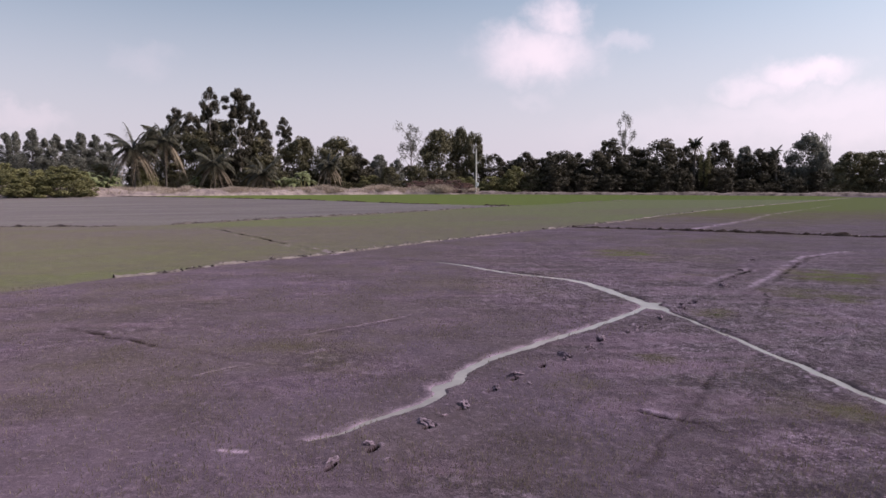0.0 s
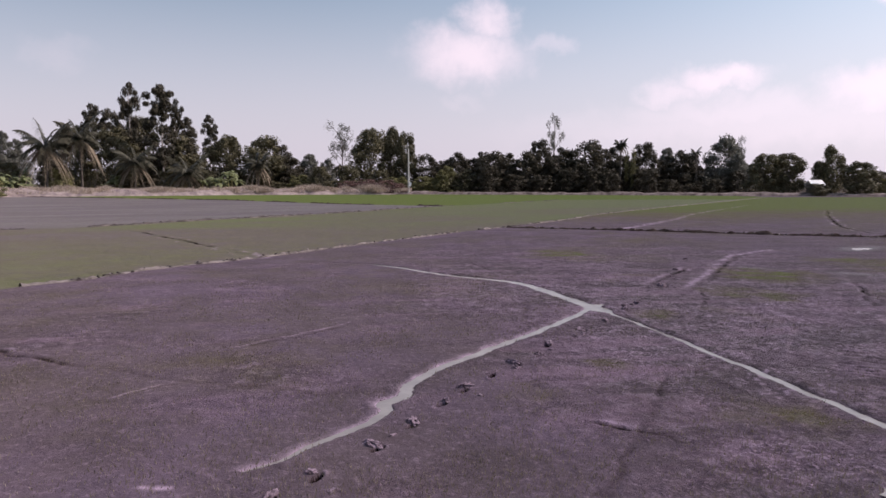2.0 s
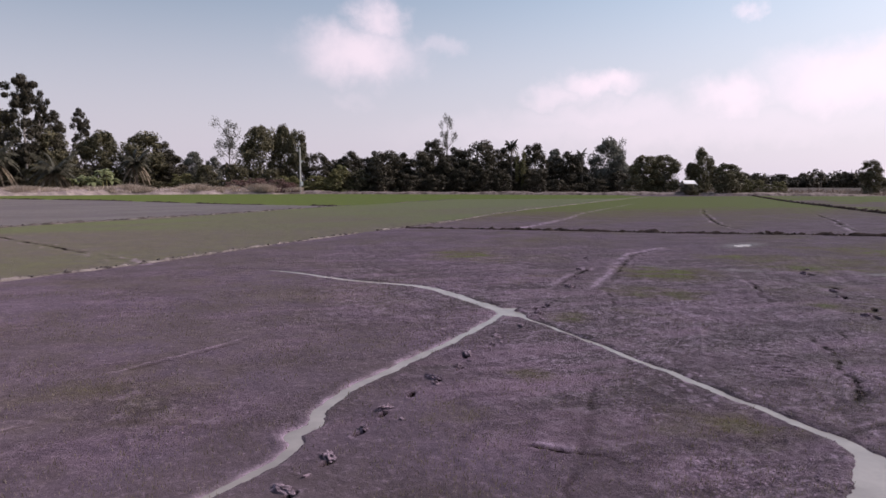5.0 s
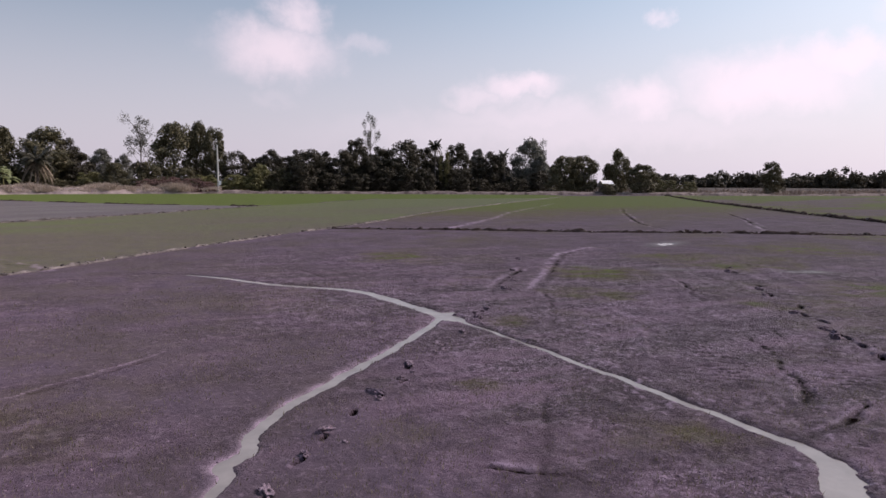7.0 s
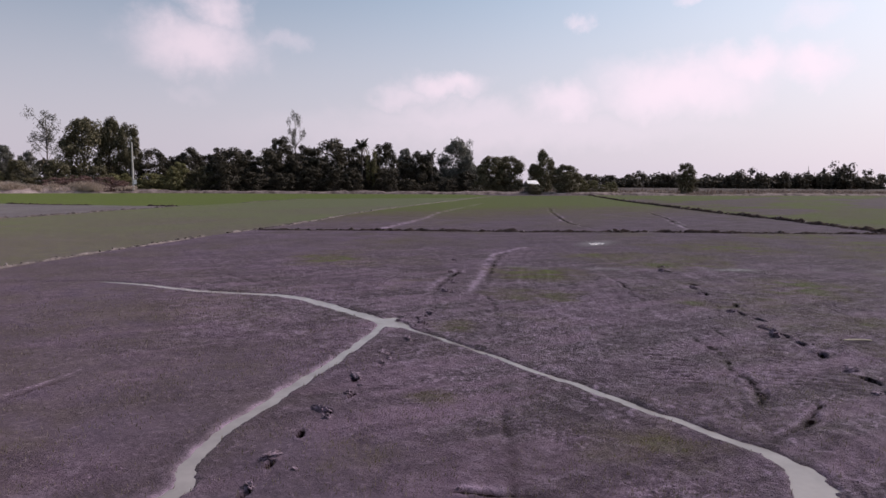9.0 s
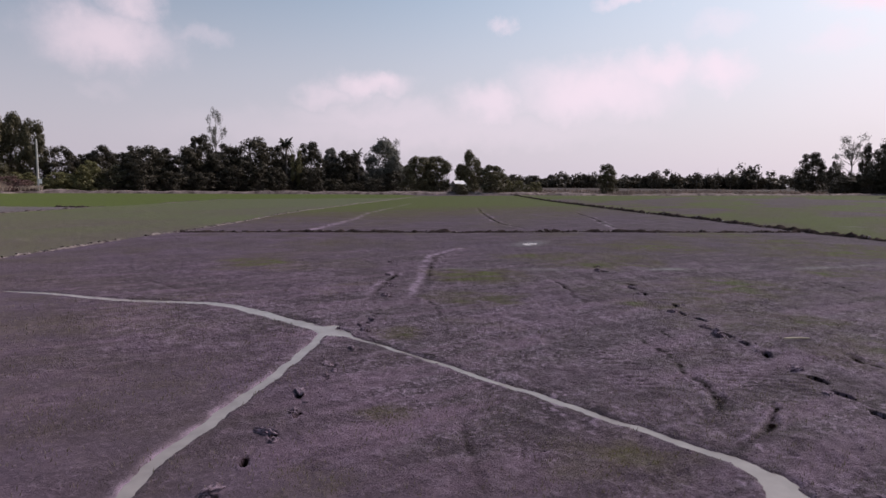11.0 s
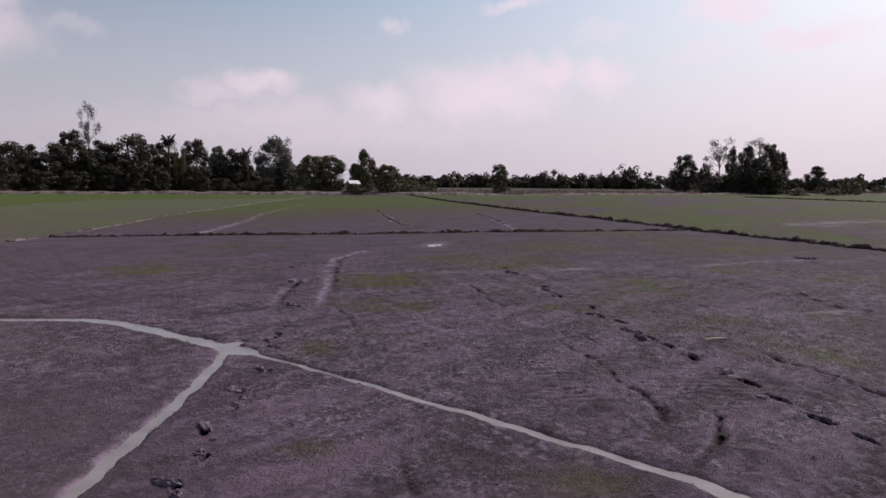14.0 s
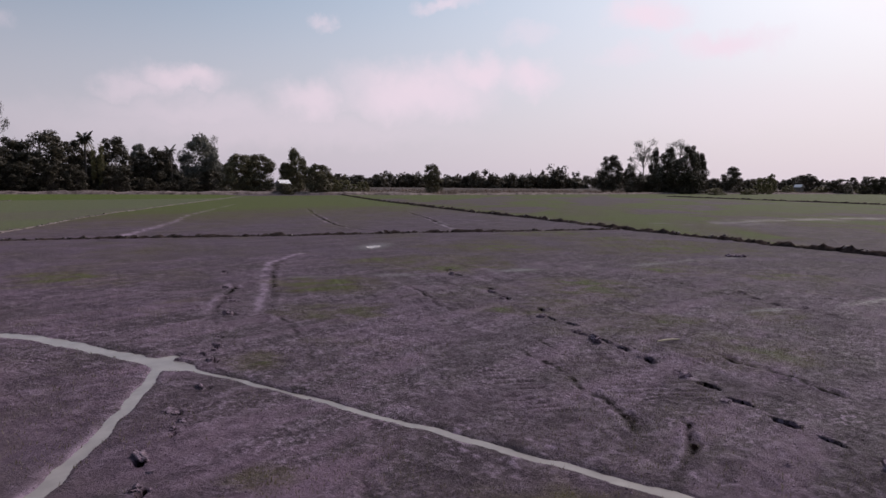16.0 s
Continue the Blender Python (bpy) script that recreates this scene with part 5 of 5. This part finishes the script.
def far_woods():
    """The woods on the horizon: crowns by the hundred, too far to count."""
    rng = np.random.default_rng(77)
    wood, at = [], []
    rows = [(290.5, 313.5, 5.6, 8.9), (301.8, 316.1, 7.5, 9.2), (299.2, 304.2, 11.2, 8.9), (302.9, 299.8, 10.6, 7.7), (315.6, 300.4, 11.2, 10.5), (345.3, 296.4, 8.8, 9.6), (349.7, 291.2, 8.9, 9.6), (340.8, 271.2, 12.1, 10.5), (340.0, 256.8, 12.7, 10.2), (368.8, 268.7, 7.5, 8.2), (372.8, 264.0, 7.2, 8.2), (361.6, 246.7, 10.3, 9.2), (357.2, 237.0, 14.2, 7.7), (371.1, 236.0, 13.0, 7.9), (366.8, 225.9, 14.8, 10.2), (370.5, 221.5, 14.4, 8.9)]
    spots = [(x, y, h, w) for x, y, h, w in rows]
    for x, y, h, w in rows:
        for k in range(5):
            spots.append((x + rng.uniform(-11, 11), y + rng.uniform(-11, 11), h * rng.uniform(0.5, 0.85), w * rng.uniform(0.8, 1.2)))
    for k in range(620):
        t, d = math.radians(rng.uniform(36, 112)), rng.uniform(430, 620)
        grove = 3.0 * math.sin(21 * t) * math.sin(9 * t + 1)
        spots.append((d * math.sin(t), d * math.cos(t), rng.uniform(5.5, 9.0) + grove, rng.uniform(7, 13)))
    for k in range(160):
        t, d = math.radians(rng.uniform(-45, 40)), rng.uniform(230, 300)
        spots.append((d * math.sin(t), d * math.cos(t), rng.uniform(5.0, 9.0) + (6 if t < -0.42 else 0), rng.uniform(6, 11)))
    for x, y, h, w in spots:
        wood.append(tube([(x, y, -0.3), (x, y, h * 0.5), (x, y, h * 0.9)], (0.25, 0.2, 0.1), 5))
        for j in range(5):
            u, z = rng.uniform(-0.3, 0.3, 2) * w, rng.uniform(0.12, 0.82) * h
            at.append(lobe(rng, (x + u[0], y + u[1], z), 0.26 * w * rng.uniform(0.8, 1.25), 60, 0.9 * h / w))
    root = tagged(new("far_woods"), "dark far woods along the horizon", "woods", kind="stuff")
    part("trunks", joined("trunks", wood), BARK, root)
    part("crowns", mesh_of("crowns", *leaves(rng, np.concatenate(at), 1.25, 0.85)), LEAF_DARK, root)


far_woods()


# ------------------------------------------------------------------ small things
def utility_pole(x, y, high):
    root = new("utility_pole")
    root.matrix_basis = pose(x, y, 0)
    part("pole", joined("pole", [tube([(0, 0, -0.3), (0, 0, high / 2), (0, 0, high)], (0.19, 0.16, 0.12), 12)]), CONCRETE, root)
    for name, size, at in (("meter_box", (0.42, 0.3, 0.75), (0.3, -0.05, 1.9)), ("bracket", (0.5, 0.08, 0.08), (0.15, 0, high * 0.68)), ("insulator", (0.12, 0.12, 0.22), (0.36, 0, high * 0.68 + 0.15))):
        bm = bmesh.new()
        bmesh.ops.create_cube(bm, size=1)
        bmesh.ops.scale(bm, vec=size, verts=bm.verts)
        bmesh.ops.bevel(bm, geom=bm.edges[:], offset=0.02, segments=2, affect="EDGES")
        bmesh.ops.translate(bm, vec=at, verts=bm.verts)
        part(name, bm, WHITE_METAL, root, "white box on the pole" if name == "meter_box" else "")
    tagged(root, "pale concrete utility pole with a small white box", "utility pole")


def shed(x, y, turn, wide, deep, high):
    root = new("shed")
    root.matrix_basis = pose(x, y, 0, 0, 0, turn)
    bm = bmesh.new()
    bmesh.ops.create_cube(bm, size=1)
    bmesh.ops.scale(bm, vec=(wide, deep, high), verts=bm.verts)
    bmesh.ops.translate(bm, vec=(0, 0, high / 2), verts=bm.verts)
    part("wall", bm, GREY_WALL, root)
    for side in (-1, 1):
        bm = bmesh.new()
        bmesh.ops.create_grid(bm, x_segments=24, y_segments=1, size=0.5)
        bmesh.ops.scale(bm, vec=(wide + 0.6, deep / 2 + 0.5, 1), verts=bm.verts)
        for v in bm.verts:
            v.co.z += 0.03 * (round((v.co.x + wide) * 24 / (wide + 0.6)) % 2)
        bmesh.ops.solidify(bm, geom=bm.faces[:], thickness=0.03)
        bmesh.ops.rotate(bm, cent=(0, 0, 0), matrix=Matrix.Rotation(radians(-42 * side), 3, "X"), verts=bm.verts)
        bmesh.ops.translate(bm, vec=(0, side * (deep / 4 + 0.06), high + 0.36), verts=bm.verts)
        part("roof", bm, WHITE_METAL, root, "white corrugated metal roof")
    door = bmesh.new()
    bmesh.ops.create_cube(door, size=1)
    bmesh.ops.scale(door, vec=(0.8, 0.05, 1.7), verts=door.verts)
    bmesh.ops.translate(door, vec=(0.2, -deep / 2 - 0.027, 0.85), verts=door.verts)
    part("door", door, BARK, root, "plain dark shed door")
    tagged(root, "small shed with a bright white metal roof", "shed")


def mud_clod(x, y, size, seed):
    rng = np.random.default_rng(seed)
    bm = bmesh.new()
    bmesh.ops.create_icosphere(bm, subdivisions=3, radius=1)
    stretch = rng.uniform(0.6, 1.3, 3) * size * (1.3, 0.8, 0.6)
    for v in bm.verts:
        k = 1 + 0.6 * noise.noise(v.co * 1.7 + Vector((seed, 0, 0))) + 0.45 * noise.noise(v.co * 3.7 + Vector((0, seed, 0))) + 0.22 * noise.noise(v.co * 8.3 + Vector((0, 0, seed)))
        v.co = Vector((v.co.x * stretch[0], v.co.y * stretch[1], max(v.co.z, -0.6) * stretch[2])) * k
    ob = part("mud_clod", bm, CLOD)
    z = float(lay(np.array([x]), np.array([y]))[0][0])
    ob.matrix_basis = pose(x, y, max(z, -0.01) + 0.25 * stretch[2], rng.uniform(-15, 15), rng.uniform(-15, 15), rng.uniform(0, 360))
    tagged(ob, "lump of dark wet mud thrown up beside a footprint", "mud clod", group="clods beside the footprints")


utility_pole(6.4, 127.6, 8.6)
shed(74.4, 106.6, 5, 2.1, 1.6, 1.85)
shed(268.0, 63.0, 70, 2.4, 2.0, 2.4)
for k, (x, y) in enumerate(STEPS):
    mud_clod(x + 0.13 * math.cos(2.4 * k), y + 0.15 * math.sin(2.4 * k), (0.034 + 0.015 * math.sin(2.3 * k)) * (1.7 if k % 4 == 1 else 1), k + 1)
for k, (x, y) in enumerate(STEPS_2):
    # each foot threw one lump forward, some a smaller one aside
    mud_clod(x + 0.05 * math.sin(5.1 * k), y + 0.09, (0.042 + 0.014 * math.sin(2.3 * k)) * (1.35 if k % 4 == 1 else 1), k + 71)
    if k % 2:
        mud_clod(x + 0.16 * math.cos(1.9 * k), y - 0.12 + 0.1 * math.sin(3.3 * k), 0.026 + 0.008 * math.sin(1.3 * k), k + 101)

for k, (x, y) in enumerate(DEBRIS):
    mud_clod(x, y, 0.09, k + 51)

stick = part("bamboo_stick", joined("bamboo_stick", [tube([(-0.19, 0, 0), (-0.06, 0.008, 0.004), (0.07, 0.004, 0.006), (0.19, -0.006, 0.0)], (0.011, 0.013, 0.012, 0.009), 8)]), STRAW_STICK)
stick.matrix_basis = pose(8.39, 6.94, 0.03, 0, 2, -22)
tagged(stick, "pale dry bamboo stick lying on the mud", "stick")


def sprouts():
    """Short rice stubble and seedlings on the near mud."""
    rng = np.random.default_rng(9)
    n = 420000
    t, r = np.radians(rng.uniform(-52, 92, n)), 3.0 * np.exp(rng.uniform(0, np.log(14 / 3.0), n))
    x, y = r * np.sin(t) - 0.2, r * np.cos(t) + 1.2
    z, green, wet, dry, lumps, crust_shade = lay(x, y)
    tuft = np.clip(np.where(x > 3.5, -0.05, 0.22) + 0.45 * wave(x, y, 0.9, 91) + 0.35 * wave(x, y, 0.16, 92), 0, 1.2)
    keep = (z > -0.018) & (wet < 0.3) & (rng.uniform(0, 1, n) < np.clip(tuft * (0.30 + 1.1 * green), 0, 1))
    x, y, z = x[keep], y[keep], z[keep]
    n = len(x)
    high, lean, yaw = rng.uniform(0.012, 0.042, n), rng.normal(0, 0.25, (n, 2)), rng.uniform(0, math.pi, n)
    w = rng.uniform(0.0015, 0.003, n) * (1 + np.hypot(x, y) / 12)
    dx, dy = np.cos(yaw) * w, np.sin(yaw) * w
    v = np.stack([np.column_stack([x - dx, y - dy, z - 0.005]), np.column_stack([x + dx, y + dy, z - 0.005]), np.column_stack([x + lean[:, 0] * high, y + lean[:, 1] * high, z + high])], 1)
    ob = part("rice_seedlings", mesh_of("rice_seedlings", v.reshape(-1, 3), np.arange(3 * n).reshape(n, 3)), SEEDLING)
    tagged(ob, "short straw and olive rice seedlings in the mud", "rice seedlings", kind="stuff")


def bank_grass():
    """Dry grass on the high bank and along its foot."""
    rng = np.random.default_rng(19)
    q, side, s = stations(EDGE[2:7], 0.02)
    k = rng.integers(0, len(q), 90000)
    off = rng.uniform(-2.6, 3.4, len(k))
    p = q[k] - side[k] * off[:, None]
    clump = 0.5 + 0.6 * wave(p[:, 0], p[:, 1], 4.5, 95) + 0.6 * wave(p[:, 0], p[:, 1], 1.3, 96)
    keep = rng.uniform(0, 1, len(k)) < np.clip(clump, 0.05, 1)
    p, off, clump, k = p[keep], off[keep], clump[keep], k[keep]
    z = 1.0 * np.clip(1.2 * (1 - (off / 3.2) ** 2), 0, 1) - 0.1
    high = rng.uniform(0.05, 0.5, len(k)) + 1.3 * np.clip(clump - 0.55, 0, 1) * rng.uniform(0.2, 1.0, len(k))
    w, lean = 0.05, rng.normal(0, 0.5, (len(k), 2))
    yaw = rng.uniform(0, math.pi, len(k))
    dx, dy = np.cos(yaw) * w, np.sin(yaw) * w
    v = np.stack([np.column_stack([p[:, 0] - dx, p[:, 1] - dy, z]), np.column_stack([p[:, 0] + dx, p[:, 1] + dy, z]), np.column_stack([p + lean * high[:, None], z + high])], 1)
    ob = part("dry_grass", mesh_of("dry_grass", v.reshape(-1, 3), np.arange(3 * len(k)).reshape(-1, 3)), GRASS_DRY)
    tagged(ob, "pale dry grass on the earth bank", "dry grass", kind="stuff")


def crumbs():
    """Small broken lumps of mud turned up by wheels and feet, too many to count."""
    rng = np.random.default_rng(29)
    n = 60000
    t, r = np.radians(rng.uniform(-20, 90, n)), 3.2 * np.exp(rng.uniform(0, np.log(12 / 3.2), n))
    x, y = r * np.sin(t) - 0.2, r * np.cos(t) + 1.2
    z, green, wet, dry, lumps, crust_shade = lay(x, y)
    strewn = np.clip(lumps - 0.15, 0, 1) * np.clip(0.15 + 0.9 * wave(x, y, 0.55, 97) + 0.5 * wave(x, y, 0.18, 98), 0, 1) + 0.25 * np.clip(crust_shade, 0, 1)
    d, along = away(x, y, CHANNEL_B)
    strewn += 0.5 * np.clip(1.4 - d / 0.25, 0, 1) * (d > 0.14)
    keep = (z > -0.012) & (rng.uniform(0, 1, n) < 0.6 * strewn)
    x, y, z = x[keep], y[keep], z[keep]
    n = len(x)
    bm = bmesh.new()
    bmesh.ops.create_icosphere(bm, subdivisions=1, radius=1)
    bmesh.ops.delete(bm, geom=[v for v in bm.verts if v.co.z < -0.6], context="VERTS")
    ball = np.array([v.co[:] for v in bm.verts])
    index = {v: k for k, v in enumerate(bm.verts)}
    faces = np.array([[index[v] for v in f.verts] for f in bm.faces])
    bm.free()
    size = (0.003 + 0.006 * rng.uniform(0, 1, n) ** 2)[:, None, None]
    stretch = rng.uniform(0.6, 1.5, (n, 1, 3)) * (1.2, 1.2, 0.7)
    v = ball[None] * rng.uniform(0.45, 1.5, (n, len(ball), 1)) * stretch * size
    v += np.stack([x, y, z + 0.3 * size[:, 0, 0]], 1)[:, None]
    f = faces[None] + (np.arange(n) * len(ball))[:, None, None]
    ob = part("mud_crumbs", mesh_of("mud_crumbs", v.reshape(-1, 3), f.reshape(-1, 3)), CRUMBS)
    tagged(ob, "small broken crumbs of drying purplish mud", "mud crumbs", kind="stuff")


def far_grass():
    """Dry tufts on the waste land past the field's end and along its low bank."""
    rng = np.random.default_rng(39)
    q, side, s = stations(EDGE[6:14], 0.05)
    k = rng.integers(0, len(q), 80000)
    open_land = np.clip((q[k, 0] - 78) / 12, 0, 1)
    off = rng.uniform(-0.8, 1, len(k)) ** 2 * (2.0 + 75 * open_land)
    p = q[k] - side[k] * off[:, None]
    clump = 0.45 + 0.7 * wave(p[:, 0], p[:, 1], 9.0, 85) + 0.6 * wave(p[:, 0], p[:, 1], 2.0, 86)
    keep = rng.uniform(0, 1, len(k)) < np.clip(clump, 0.05, 1) * (0.25 + 0.75 * open_land)
    p, clump = p[keep], clump[keep]
    n = len(p)
    high = rng.uniform(0.15, 0.45, n) + 1.5 * np.clip(clump - 0.6, 0, 1) * rng.uniform(0.2, 1.0, n)
    lean, yaw = rng.normal(0, 0.6, (n, 2)), rng.uniform(0, math.pi, n)
    dx, dy = 0.13 * np.cos(yaw), 0.13 * np.sin(yaw)
    v = np.stack([np.column_stack([p[:, 0] - dx, p[:, 1] - dy, high * 0 - 0.05]), np.column_stack([p[:, 0] + dx, p[:, 1] + dy, high * 0 - 0.05]), np.column_stack([p + lean * high[:, None], high])], 1)
    ob = part("dry_grass", mesh_of("dry_grass", v.reshape(-1, 3), np.arange(3 * n).reshape(n, 3)), STUBBLE)
    tagged(ob, "dry brownish tufts on the waste land behind the field", "dry grass", kind="stuff")


def tufts():
    """Olive tufts of young rice in the patches where it took."""
    rng = np.random.default_rng(49)
    n = 260000
    t, r = np.radians(rng.uniform(-40, 92, n)), 3.2 * np.exp(rng.uniform(0, np.log(10 / 3.2), n))
    x, y = r * np.sin(t) - 0.2, r * np.cos(t) + 1.2
    z, green, wet, dry, lumps, crust_shade = lay(x, y)
    bunch = np.clip(0.2 + wave(x, y, 0.22, 93) + 0.6 * wave(x, y, 0.08, 94), 0, 1)
    keep = (z > -0.018) & (wet < 0.3) & (rng.uniform(0, 1, n) < bunch * np.clip(1.6 * (green - 0.12), 0, 0.6))
    x, y, z = x[keep], y[keep], z[keep]
    n = len(x)
    far = np.hypot(x, y)
    high, lean, yaw = rng.uniform(0.012, 0.048, n) * np.clip(1.6 - far / 8, 0.3, 1), rng.normal(0, 0.45, (n, 2)), rng.uniform(0, math.pi, n)
    w = rng.uniform(0.0012, 0.0026, n) * (1 + far / 12)
    dx, dy = np.cos(yaw) * w, np.sin(yaw) * w
    v = np.stack([np.column_stack([x - dx, y - dy, z - 0.005]), np.column_stack([x + dx, y + dy, z - 0.005]), np.column_stack([x + lean[:, 0] * high, y + lean[:, 1] * high, z + high])], 1)
    ob = part("rice_tufts", mesh_of("rice_tufts", v.reshape(-1, 3), np.arange(3 * n).reshape(n, 3)), TUFT)
    tagged(ob, "olive tufts of young rice in the mud", "rice seedlings", kind="stuff")


sprouts()
tufts()
crumbs()
bank_grass()
far_grass()
